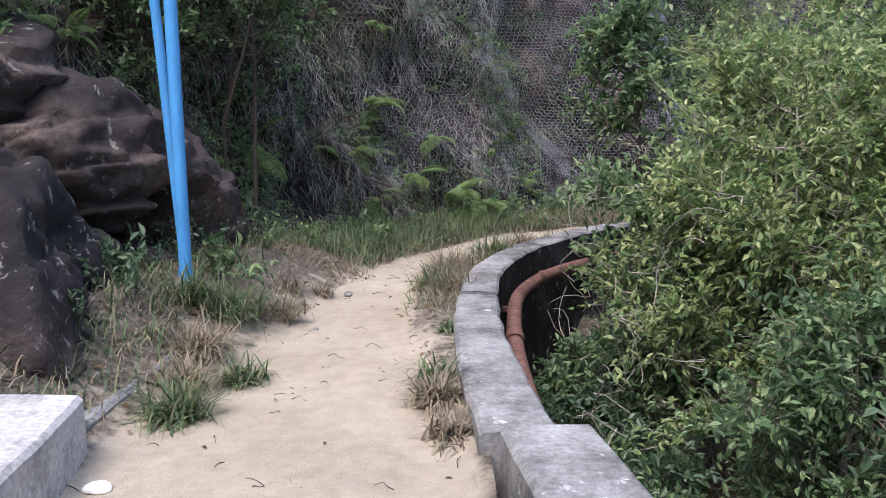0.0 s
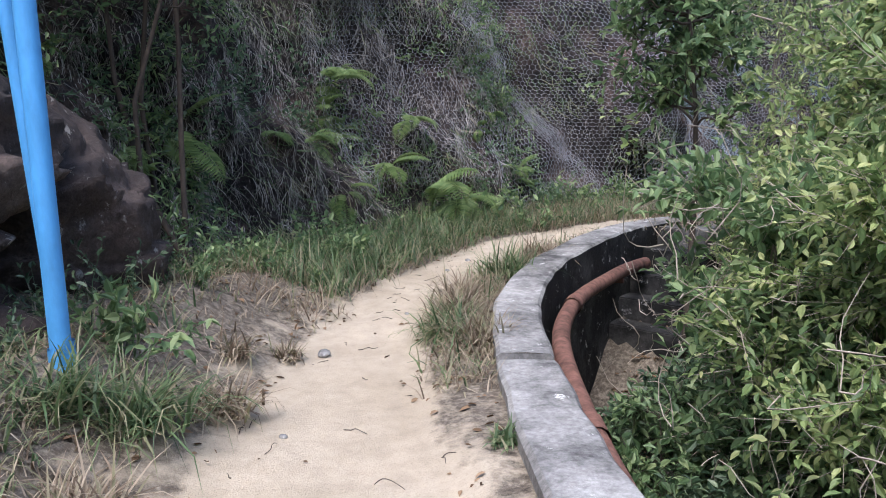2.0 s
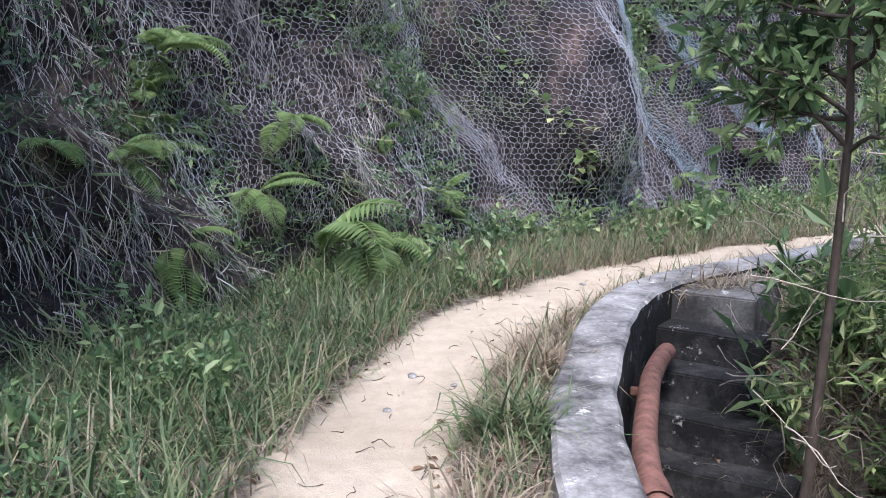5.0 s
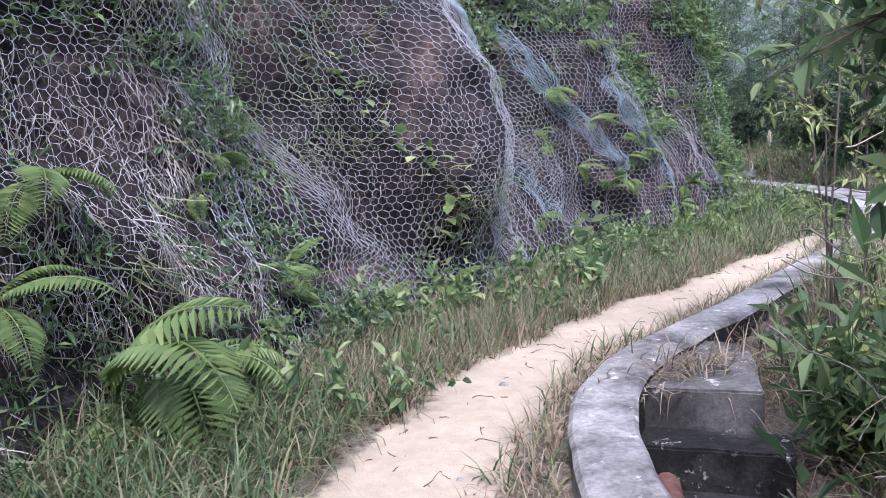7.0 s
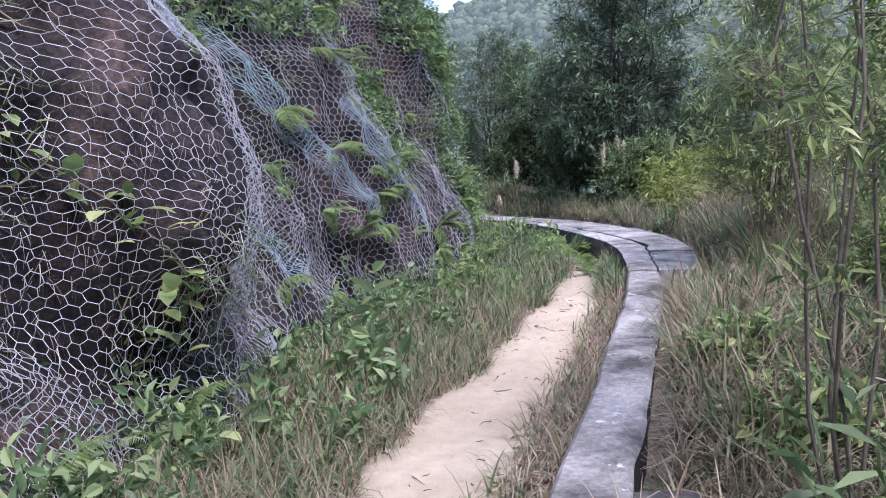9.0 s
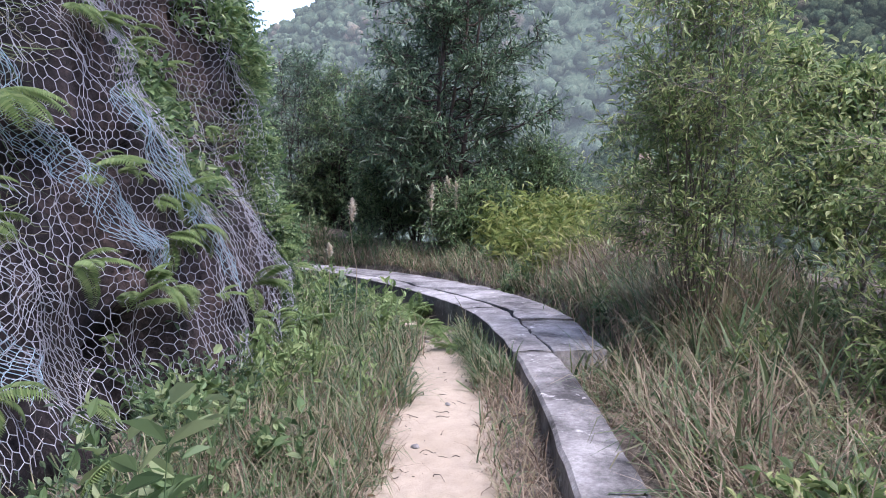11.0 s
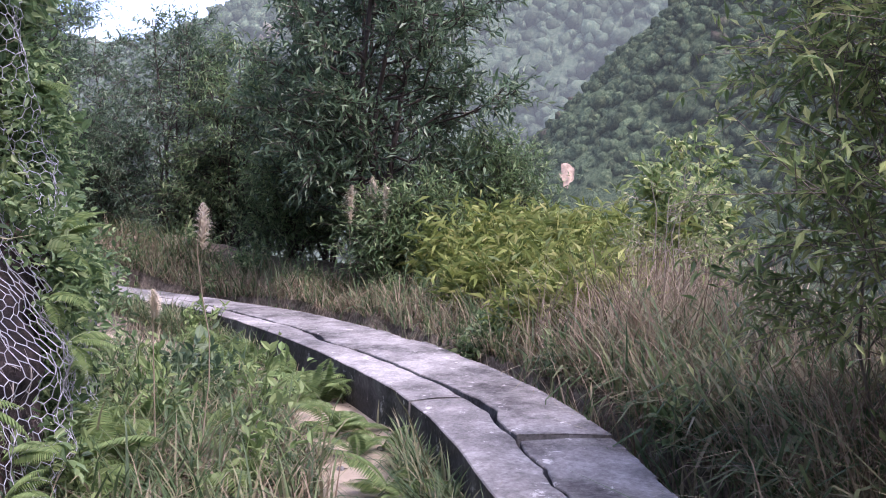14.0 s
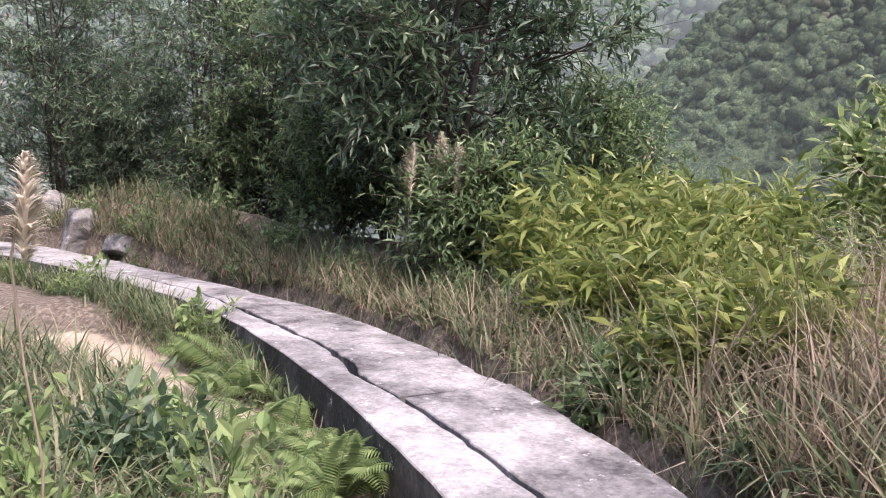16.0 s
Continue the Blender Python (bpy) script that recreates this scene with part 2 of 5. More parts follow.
def blade_shape(n=4, w=0.02, lean=0.5, curl=1.6):
    """A grass blade along y, that bends towards -z."""
    v, a, y, z = [], 0.0, 0.0, 0.0
    for i in range(n + 1):
        k = w * (1 - (i / n) ** 1.6)
        v += [(-k, y, z), (k, y, z)]
        a = curl * ((i + 1) / n) ** 1.3
        y, z = y + math.cos(a) / n, z - math.sin(a) / n
    f = [(2 * i, 2 * i + 1, 2 * i + 3, 2 * i + 2) for i in range(n)]
    return np.array(v), np.array(f)


def tubes(lines, radii, sides=5):
    """Joined tubes along polylines (list of (n,3)), radius tapering from radii[i][0] to radii[i][1]."""
    V, Fc, base = [], [], 0
    ang = np.linspace(0, 2 * np.pi, sides, endpoint=False)
    for p, (r0, r1) in zip(lines, radii):
        p = np.asarray(p, float)
        n = len(p)
        d = unit(np.gradient(p, axis=0))
        ref = np.array([0.31, 0.17, 0.93]) if abs(d[0][2]) < 0.9 else np.array([1.0, 0.2, 0])
        x = unit(np.cross(d, ref))
        y = np.cross(d, x)
        r = np.linspace(r0, r1, n)[:, None, None]
        ring = p[:, None] + r * (np.cos(ang)[None, :, None] * x[:, None] + np.sin(ang)[None, :, None] * y[:, None])
        V.append(ring.reshape(-1, 3))
        i, j = np.meshgrid(np.arange(n - 1), np.arange(sides), indexing="ij")
        a, b2 = base + i * sides + j, base + i * sides + (j + 1) % sides
        Fc.append(np.stack([a, b2, b2 + sides, a + sides], -1).reshape(-1, 4))
        base += n * sides
    return np.concatenate(V), np.concatenate(Fc)


def resample(pts, step):
    """A smooth run through plan points, at even steps."""
    p = np.asarray(pts, float)
    s = np.r_[0, np.cumsum(np.linalg.norm(np.diff(p, axis=0), axis=1))]
    m = np.gradient(p, s, axis=0)
    t = np.arange(0, s[-1] + 1e-6, step)
    k = np.clip(np.searchsorted(s, t, side="right") - 1, 0, len(s) - 2)
    h = (s[k + 1] - s[k])[:, None]
    u = ((t - s[k])[:, None]) / h
    return (2 * u**3 - 3 * u**2 + 1) * p[k] + (u**3 - 2 * u**2 + u) * h * m[k] + (-2 * u**3 + 3 * u**2) * p[k + 1] + (u**3 - u**2) * h * m[k + 1]


def smoothstep(a, b, x):
    t = np.clip((x - a) / (b - a), 0, 1)
    return t * t * (3 - 2 * t)


def vnoise(p, scale, seed=0):
    """Value noise in numpy, about -1 to 1."""
    q = np.asarray(p, float) * scale + seed * 17.31 + 1000
    i = np.floor(q).astype(np.int64)
    f = q - i
    f = f * f * (3 - 2 * f)
    out = 0
    dim = q.shape[1]
    for c in range(2**dim):
        o = np.array([(c >> k) & 1 for k in range(dim)])
        n = i + o
        h = n[:, 0] * 374761393 + n[:, 1] * 668265263 + (n[:, 2] * 2147483647 if dim > 2 else 0)
        h = (h ^ (h >> 13)) * 1274126177
        h = (h ^ (h >> 16)) & 0xFFFF
        out = out + h / 32768.0 * np.prod(np.where(o, f, 1 - f), axis=1)
    return out - 1


def fbm(p, scale, octaves=4, seed=0):
    return sum(vnoise(p, scale * 2**k, seed + k) / 2**k for k in range(octaves))


# ---- plan ----
WALL = resample([(0.62, -4), (0.40, 0), (0.15, 3.36), (0.07, 5.1), (0.12, 6.4), (0.28, 7.7), (0.47, 8.4), (0.76, 9.15), (1.2, 9.95), (1.54, 10.5), (2.1, 11.15),
                 (2.76, 11.58), (3.4, 11.84), (4.1, 12.1), (5.3, 12.58), (7.0, 13.25), (8.6, 14.0), (10.04, 14.85), (11.05, 15.75), (12.0, 16.8),
                 (12.9, 18.0), (13.6, 19.5), (14.1, 21.2), (14.4, 23.5)], 0.1)
TROD = resample([(-0.6, -4), (-0.62, 0), (-0.66, 3), (-0.7, 5.2), (-0.55, 7.4), (-0.38, 8.2), (0.1, 9.4), (0.88, 10.7), (1.6, 11.42), (2.5, 12.05), (3.4, 12.5), (4.5, 12.92),
                 (5.5, 13.27), (7.0, 13.85), (7.9, 14.2), (9.5, 14.86), (10.5, 15.55), (11.3, 16.4), (12.0, 17.5), (12.6, 19.2)], 0.1)
TROD_HALF = np.interp(np.arange(len(TROD)) * 0.1, [0, 7.5, 9, 9.9, 11.3, 13, 16, 20, 24, 28], [0.75, 0.70, 0.52, 0.37, 0.27, 0.25, 0.27, 0.25, 0.22, 0.20])
FOOT = resample([(-4.6, -4), (-3.9, 1), (-3.2, 5.0), (-2.6, 7.6), (-1.8, 9.8), (-0.5, 11.7), (1.2, 13.1), (3.6, 14.25), (5.3, 14.95), (6.9, 15.6), (8.4, 16.15),
                 (9.3, 16.75), (9.4, 17.9), (8.9, 19.5), (8.0, 22.0), (7.0, 26)], 0.1)
OUTER = resample([(7.95, 12.95), (9.2, 13.47), (10.7, 14.3), (11.7, 15.12), (12.4, 15.9), (13.1, 16.8), (13.9, 18.5), (14.5, 20.2), (15.0, 21.8), (15.2, 23.5)], 0.1)


def tangent(line):
    return unit(np.gradient(line, axis=0))


def side(line):
    t = tangent(line)
    return np.stack([t[:, 1], -t[:, 0]], 1)


def nearest(line, p):
    """Index of the nearest point of a run, and the signed offset to its right."""
    k = np.empty(len(p), int)
    for a in range(0, len(p), 20000):
        d = ((p[a:a + 20000, None] - line[None, ::2]) ** 2).sum(-1)
        k[a:a + 20000] = np.minimum(d.argmin(1) * 2, len(line) - 1)
    q = p - line[k]
    return k, (q * side(line)[k]).sum(1), np.linalg.norm(q, axis=1)


WALL_TOP = np.interp(np.arange(len(WALL)) * 0.1, [0, 14, 18, 22, 25, 32], [0.14, 0.14, 0.16, 0.24, 0.27, 0.30])


def ground_height(p):
    kw, dw, aw = nearest(WALL, p)
    kt, dt, at = nearest(TROD, p)
    kf, df, af = nearest(FOOT, p)
    s = kw * 0.1
    inner = np.clip((at - TROD_HALF[kt]) / 0.8, 0, 1) ** 1.3 * (0.10 + 0.32 * (1 - smoothstep(7.0, 9.5, p[:, 1])) * (p[:, 0] < 1))
    inner = np.where(dt > 0, np.minimum(inner, 0.05) + 0.11 * smoothstep(20, 22, s) * smoothstep(0.02, 0.35, at - TROD_HALF[kt]), inner)
    low = np.interp(s, [0, 13.5, 15.5, 18, 21, 23, 33], [-1.8, -1.6, -0.48, 0.05, 0.22, 0.24, 0.27])
    outer = low + 0.25 * smoothstep(0.6, 2.5, dw) * (s > 15) - smoothstep(3.5, 14, dw) * 4.0 - smoothstep(10, 60, dw) * 20
    outer = outer + 0.4 * np.exp(-((p[:, 0] - 15.9) / 0.7) ** 2 - ((p[:, 1] - 20.8) / 1.9) ** 2)
    slab_w = np.interp(s, [20.5, 21.2, 33], [0.36, 1.05, 1.1])
    outer = np.where((s > 20.5) & (dw < slab_w), 0.0, outer)
    z = np.where(dw > 0.15, outer, inner)
    n = fbm(p, 1.6, 4, 3) * 0.03 * np.clip(0.4 + np.abs(at - TROD_HALF[kt]), 0.35, 2.5)
    back = smoothstep(0.3, 3, -df) * 0.4
    return z + n + back


# ---- ground: one sheet to the horizon ----
def build_ground():
    def axis(a, b, far):
        mid = np.arange(a, b + 1e-6, 0.13)
        grow = np.geomspace(0.15, far, 34)
        return np.concatenate([a - grow[::-1], mid, b + grow])
    xs, ys = axis(-5, 20, 3000), axis(-3, 26, 3000)
    X, Y = np.meshgrid(xs, ys, indexing="ij")
    p = np.stack([X.ravel(), Y.ravel()], 1)
    z = ground_height(p)
    nx, ny = X.shape
    i, j = np.meshgrid(np.arange(nx - 1), np.arange(ny - 1), indexing="ij")
    a = (i * ny + j).ravel()
    f = np.stack([a, a + ny, a + ny + 1, a + 1], 1)
    me = mesh_np("ground", np.c_[p, z], f, SAND, True)
    kt, dt, at = nearest(TROD, p)
    tr = 1 - smoothstep(-0.12, 0.28, at - TROD_HALF[kt])
    # worn sandy margin on the first stretch
    tr = np.maximum(tr, 0.42 * (1 - smoothstep(0.2, 0.8, at - TROD_HALF[kt])) * (p[:, 1] < 9.5) * (p[:, 0] < 0.3))
    tr = tr * np.interp(kt * 0.1, [20, 23, 26], [1, 0.9, 0.78])
    tr = np.maximum(tr, 0.5 * np.exp(-((p[:, 0] - 15.7) / 0.9) ** 2 - ((p[:, 1] - 20.8) / 2.2) ** 2))
    attr = me.attributes.new("trodden", "FLOAT", "POINT")
    attr.data.foreach_set("value", tr.astype(np.float32))
    ob = new("ground", me)
    tagged(ob, "pale sandy footpath with leaf litter and worn verges", "ground", kind="structure")
    return ob


build_ground()


# ---- rock slope ----
FS = side(FOOT)


def slope_point(s, h, out=0.0, ledges=1.0):
    """Place on the cut slope: s metres along its foot, h metres up, out metres in front of it."""
    s, h = np.asarray(s, float), np.asarray(h, float)
    k = np.clip(s / 0.1, 0, len(FOOT) - 1.001)
    i = k.astype(int)
    w = (k - i)[:, None]
    f = FOOT[i] * (1 - w) + FOOT[i + 1] * w
    n = unit(FS[i] * (1 - w) + FS[i + 1] * w)
    back = (0.30 - 0.17 * smoothstep(25.3, 27.3, s)) * h + 0.055 * np.maximum(h - 3, 0) ** 2 * (s < 20)
    back = back - 0.75 * np.exp(-((s - 20.8) / 0.85) ** 2 - ((h - 1.7) / 1.1) ** 2) + 0.35 * np.exp(-((s - 22.4) / 0.45) ** 2) * smoothstep(0.3, 1.5, h)
    q = np.stack([s, h, np.zeros_like(s)], 1)
    back = back + 0.24 * vnoise(q[:, :2], 0.8, 5) + 0.12 * vnoise(q[:, :2], 1.9, 6) + 0.09 * np.abs(vnoise(q[:, :2], 2.6, 15)) + 0.07 * np.abs(vnoise(q[:, :2] * np.array([1, 0.6]), 5.0, 8)) + 0.03 * vnoise(q[:, :2], 11, 9)
    crag = np.maximum(0, vnoise(q[:, :2] * np.array([1.0, 1.5]), 1.25, 23)) * 0.30 + 0.16 * np.maximum(0, vnoise(q[:, :2] * np.array([1.3, 0.9]), 2.9, 24)) + 0.05 * np.maximum(0, vnoise(q[:, :2], 7.5, 25))
    back = back - 0.22 + ledges * crag * smoothstep(0.0, 0.5, h)
    p = f - n * (back - out)[:, None]
    return np.c_[p, h + 0.05 * vnoise(q[:, :2], 3, 2)], n


def build_slope():
    ss = np.arange(0, len(FOOT) * 0.1 - 0.15, 0.065)
    hs = np.r_[np.arange(-0.6, 6.0, 0.065), np.arange(6.1, 11, 0.4)]
    S, H = np.meshgrid(ss, hs, indexing="ij")
    v, n = slope_point(S.ravel(), H.ravel())
    a, b2 = S.shape
    i, j = np.meshgrid(np.arange(a - 1), np.arange(b2 - 1), indexing="ij")
    k = (i * b2 + j).ravel()
    # back side, so that the slope has body
    me = mesh_np("rock_slope", v, np.stack([k, k + b2, k + b2 + 1, k + 1], 1), SLOPE, True)
    tagged(new("rock_slope", me), "steep brown rock and soil cutting", "slope", kind="structure")


build_slope()


# ---- channel wall, blocks, steps, pipe ----
def sweep(name, left, right, top, bottom, material, label, category="wall", wear=0.012, parent=None, face=None, c=0.02):
    """A body between two plan runs of equal length, with top and bottom heights, worn edges."""
    n = len(left)
    top, bottom = np.broadcast_to(top, n), np.broadcast_to(bottom, n)
    d = unit(right - left)
    cols = [(left, bottom), (left, top - c), (left + d * c, top), (left * 0.5 + right * 0.5, top + 0.004), (right - d * c, top), (right, top - c), (right, bottom)]
    v = np.stack([np.c_[p, z] for p, z in cols], 1)
    w = v.reshape(-1, 3)
    w = w + np.stack([vnoise(w, 4, 1), vnoise(w, 4, 2), 0.5 * vnoise(w, 5, 3)], 1) * wear
    m = len(cols)
    i, j = np.meshgrid(np.arange(n - 1), np.arange(m - 1), indexing="ij")
    k = (i * m + j).ravel()
    f = np.stack([k, k + m, k + m + 1, k + 1], 1)
    caps = [[(n - 1) * m * e + q for q in (0, 1, 5, 6)] for e in (0, 1)] + [[(n - 1) * m * e + q for q in (1, 2, 4, 5)] for e in (0, 1)]
    me = mesh_np(name, w, np.r_[f, caps], material, False)
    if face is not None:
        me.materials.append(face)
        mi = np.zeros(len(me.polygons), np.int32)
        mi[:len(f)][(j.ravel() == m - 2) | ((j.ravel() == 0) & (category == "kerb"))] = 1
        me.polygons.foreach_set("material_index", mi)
    return tagged(obj(name, me, parent), label, category, kind="structure" if parent is None else "")


def offset(line, d):
    return line + side(line) * np.broadcast_to(d, len(line))[:, None]


def near_xy(line, x, y):
    return int(np.argmin(((line - (x, y)) ** 2).sum(1)))


K0, K1, K2, K3 = near_xy(WALL, 0.15, 3.34), near_xy(WALL, 0.13, 6.5), near_xy(WALL, 2.3, 11.3), near_xy(WALL, 8.05, 13.7)
# channel-side face takes a darker concrete than the top
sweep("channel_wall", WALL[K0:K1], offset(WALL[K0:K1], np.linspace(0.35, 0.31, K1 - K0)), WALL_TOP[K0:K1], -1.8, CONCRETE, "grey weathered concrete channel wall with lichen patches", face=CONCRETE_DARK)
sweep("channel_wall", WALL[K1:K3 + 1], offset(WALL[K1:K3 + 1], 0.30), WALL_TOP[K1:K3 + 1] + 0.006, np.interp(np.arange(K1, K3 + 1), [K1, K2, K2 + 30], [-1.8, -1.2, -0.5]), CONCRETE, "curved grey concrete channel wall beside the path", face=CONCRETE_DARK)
bl = resample([(0.60, -3), (0.31, 2.62), (0.22, 3.34)], 0.1)
sweep("wall_block", bl, bl + np.array([0.385, 0.02]), 0.205, -1.8, CONCRETE, "raised grey concrete block ending the parapet")
ll = resample([(-2.05, -3), (-1.84, 2.6), (-1.90, 3.47)], 0.1)
sweep("parapet_block", ll, resample([(-1.55, -3), (-1.40, 2.6), (-1.50, 3.47)], 0.1)[:len(ll)], 0.30, -0.3, CONCRETE_PALE, "pale concrete parapet block with a clean white top")
lc = resample([(-1.78, 3.5), (-1.75, 4.9)], 0.1)
sweep("kerb", lc, lc + np.array([0.22, 0]), 0.12, -0.2, CONCRETE, "low mossy concrete kerb beyond the parapet block", "kerb")

# cracked cap strip and slab of the far stretch
FI = np.arange(K3 + 1, len(WALL) - 2, 0.3)


def lerp(arr, f):
    a = np.floor(f).astype(int)
    u = f - a
    u = u[:, None] if arr.ndim > 1 else u
    return arr[a] * (1 - u) + arr[a + 1] * u


def jag(step, amp):
    k = np.cumsum(rng.uniform(step * 0.5, step * 1.5, 900)) + K3
    return np.interp(FI, k, rng.uniform(-amp, amp, 900))


fw, fs, ft = lerp(WALL, FI), lerp(side(WALL), FI), lerp(WALL_TOP, FI)
strip_w = np.interp(FI, [K3, K3 + 12, K3 + 25, K3 + 40, len(WALL)], [0.30, 0.30, 0.29, 0.25, 0.22]) + jag(6, 0.045) + jag(1.5, 0.018) + jag(0.5, 0.006)
ko, _, _ = nearest(OUTER, fw)
sr = OUTER[ko] + np.c_[jag(5, 0.03) + jag(1, 0.01), jag(5, 0.03)]
gap = 0.014 + np.clip(jag(6, 0.06), 0, 0.045) + np.abs(jag(0.8, 0.012))
wl = fw + fs * strip_w[:, None]
sl = fw + fs * (strip_w + gap)[:, None]
cut = [0, 75, len(FI)]
for a, b2, lift in zip(cut[:-1], cut[1:], (0.0, 0.012)):
    e = slice(a, b2)
    sweep("cap_strip", fw[e], wl[e], ft[e], -0.4, CONCRETE_WORN, "pale worn concrete wall top split along a crack", "kerb", face=CONCRETE_STAINED, c=0.006, wear=0.01)
for a, b2, lift in zip((0, 48, 130), (48, 130, len(FI)), (0.0, 0.014, 0.004)):
    e = slice(a, b2 - 1 if b2 < len(FI) else b2)
    sweep("slab", sl[e], sr[e], ft[e] + lift - 0.004, -0.3, CONCRETE, "grey concrete slab with an open jagged crack", "slab", c=0.006, wear=0.01)


def box_bm(a, b, z0, z1, depth, bevel=0.012):
    """A block whose front edge runs from a to b in plan, reaching back by depth to the left of a->b."""
    bm = bmesh.new()
    d = Vector((b[0] - a[0], b[1] - a[1]))
    n = Vector((-d.y, d.x)).normalized() * depth
    pts = [Vector(a), Vector(b), Vector(b) + n, Vector(a) + n]
    lo = [bm.verts.new((q.x, q.y, z0)) for q in pts]
    hi = [bm.verts.new((q.x, q.y, z1)) for q in pts]
    bm.faces.new(lo[::-1]), bm.faces.new(hi)
    for k in range(4):
        bm.faces.new((lo[k], lo[(k + 1) % 4], hi[(k + 1) % 4], hi[k]))
    bmesh.ops.bevel(bm, geom=bm.edges[:], offset=bevel, segments=2, affect="EDGES")
    bmesh.ops.subdivide_edges(bm, edges=[e for e in bm.edges if e.calc_length() > 0.2], cuts=5, use_grid_fill=True)
    for v in bm.verts:
        v.co += 0.012 * noise.noise_vector(v.co * 5)
    return bm


steps = thing("stone_steps", "dark concrete steps descending from the channel wall", "steps", (0, 0, 0))
sx, sy = np.array([2.43, 11.10]), np.array([0.69, -0.72])
along = np.array([0.72, 0.69])
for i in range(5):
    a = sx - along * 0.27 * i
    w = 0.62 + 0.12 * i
    # lower treads darker than the top one
    part("tread", box_bm(a, a + sy * w, -2.0 if i == 4 else -1.0 - 0.2 * i, 0.12 - 0.21 * i, 1.0 if i == 0 else 0.31), CONCRETE_DARK if i else CONCRETE_STAINED, steps, "dark concrete tread")

# rusty pipe along the foot of the wall
kp = np.arange(near_xy(WALL, 0.1, 2.6), near_xy(WALL, 2.0, 11.0), 2)
pl = offset(WALL, 0.31 + 0.12)[kp]
pz = np.interp(np.arange(len(kp)), [0, 12, 25, len(kp) - 1], [-0.32, -0.16, -0.10, -0.20])
pv, pf = tubes([np.c_[pl, pz]], [(0.062, 0.062)], 12)
pipe = thing("water_pipe", "rusty red-brown iron pipe running along the channel wall", "pipe")
obj("pipe", mesh_np("pipe", pv, pf, RUST, True), pipe)
for q in range(3, len(kp) - 2, 14):
    jv, jf = tubes([np.c_[pl, pz][q:q + 2]], [(0.074, 0.074)], 12)
    obj("coupling", mesh_np("coupling", jv, jf, RUST, True), pipe)
for q in range(8, len(kp), 16):
    o = WALL[kp[q]] + side(WALL)[kp[q]] * 0.31
    part("bracket", box_bm(o, o + side(WALL)[kp[q]] * 0.16, pz[q] - 0.10, pz[q] - 0.055, 0.05, 0.004), RUST, pipe)


# ---- blue poles ----
def pole(base, top, r, label):
    th = thing("metal_pole", label, "pole", base)
    line = np.array([np.zeros(3), *(np.array([(np.array(top) - base) * k for k in (0.25, 0.5, 0.75, 1.0)]))])
    v, f = tubes([line], [(r, r)], 16)
    obj("tube", mesh_np("tube", v, f, BLUE, True), th)
    v, f = tubes([np.array([[0, 0, -0.3], [0, 0, 0.16]])], [(r * 1.25, r * 1.25)], 16)
    obj("sleeve", mesh_np("sleeve", v, f, BLUE, True), th, "paint-flaked blue base sleeve")
    return th


pole(np.array([-1.78, 5.78, 0.28]), (-1.85, 5.80, 4.6), 0.044, "blue painted steel pole standing in the verge")
pole(np.array([-1.81, 5.90, 0.28]), (-2.14, 5.95, 4.6), 0.034, "blue painted steel pole leaning against its neighbour")


# ---- boulders ----
def boulder(at, size, seed, label, turn=0.0, cuts=22, material=None, name="boulder", detail=5, rough=1.0):
    """An angular rock: a ball cut by random planes, then roughened."""
    r = np.random.default_rng(seed)
    planes = unit(r.normal(size=(cuts, 3)))
    dist = r.uniform(0.46, 0.72, cuts)
    bm = bmesh.new()
    bmesh.ops.create_icosphere(bm, subdivisions=detail, radius=1)
    for v in bm.verts:
        p = v.co.copy()
        q = planes @ np.array(p)
        k = min(1.0, float(np.min(np.where(q > 0.05, dist / np.maximum(q, 0.05), 9))))
        n = noise.noise(p * 2.3 + Vector((0, seed, 0))) * 0.07 + noise.noise(p * 7 + Vector((0, 0, seed))) * 0.035 + noise.noise(p * 19) * 0.02 + noise.noise(p * 41) * 0.01
        n *= 0.35 + 0.65 * rough
        n -= 0.05 * max(0, 1 - abs(noise.noise(Vector((p.x * 0.6, p.y * 0.6, p.z * 2.4)) + Vector((seed, 5, 1)))) * 16)
        strata = (p.z * 3.2 + 0.6 * p.x + 0.5 * noise.noise(p * 1.7 + Vector((seed, 1, 2)))) % 1.0
        n += rough * (0.09 * strata - 0.05 * abs(noise.noise(p * 4.1 + Vector((3, seed, 1)))) * 2)
        v.co = Vector((p.x * size[0], p.y * size[1], p.z * size[2])) * (k + n)
    me = bpy.data.meshes.new("boulder")
    bm.to_mesh(me)
    bm.free()
    me.shade_smooth()
    me.materials.append(material or ROCK)
    ob = new(name, me)
    ob.matrix_world = pose(*at, 0, 0, turn)
    return tagged(ob, label, "boulder")


boulder((-3.05, 4.8, 0.1), (1.72, 1.6, 1.75), 2, "large dark smooth-faced boulder with pale lichen streaks", -8, 15, detail=6, rough=0.4)
boulder((-3.5, 6.5, 0.95), (1.5, 1.35, 0.95), 5, "layered brown rock ledge above the verge", 20, 14, ROCK_BROWN, detail=6, rough=1.0)
boulder((-2.75, 7.2, 0.5), (1.0, 0.95, 1.05), 7, "angular brown rock with a split face", 10, 14, ROCK_BROWN, detail=6, rough=0.8)
boulder((-4.2, 6.2, 1.7), (1.4, 1.3, 0.9), 9, "brown banded rock high on the bank", 0, 14, ROCK_BROWN, rough=0.9)
boulder((-3.2, 8.2, 0.9), (0.9, 0.9, 1.0), 12, "dark fractured rock at the slope foot", 0, 10, rough=0.3)
boulder((-2.3, 6.35, 0.2), (0.6, 0.5, 0.42), 15, "low brown rock in the verge grass", 30, 9, ROCK_BROWN, rough=0.25)
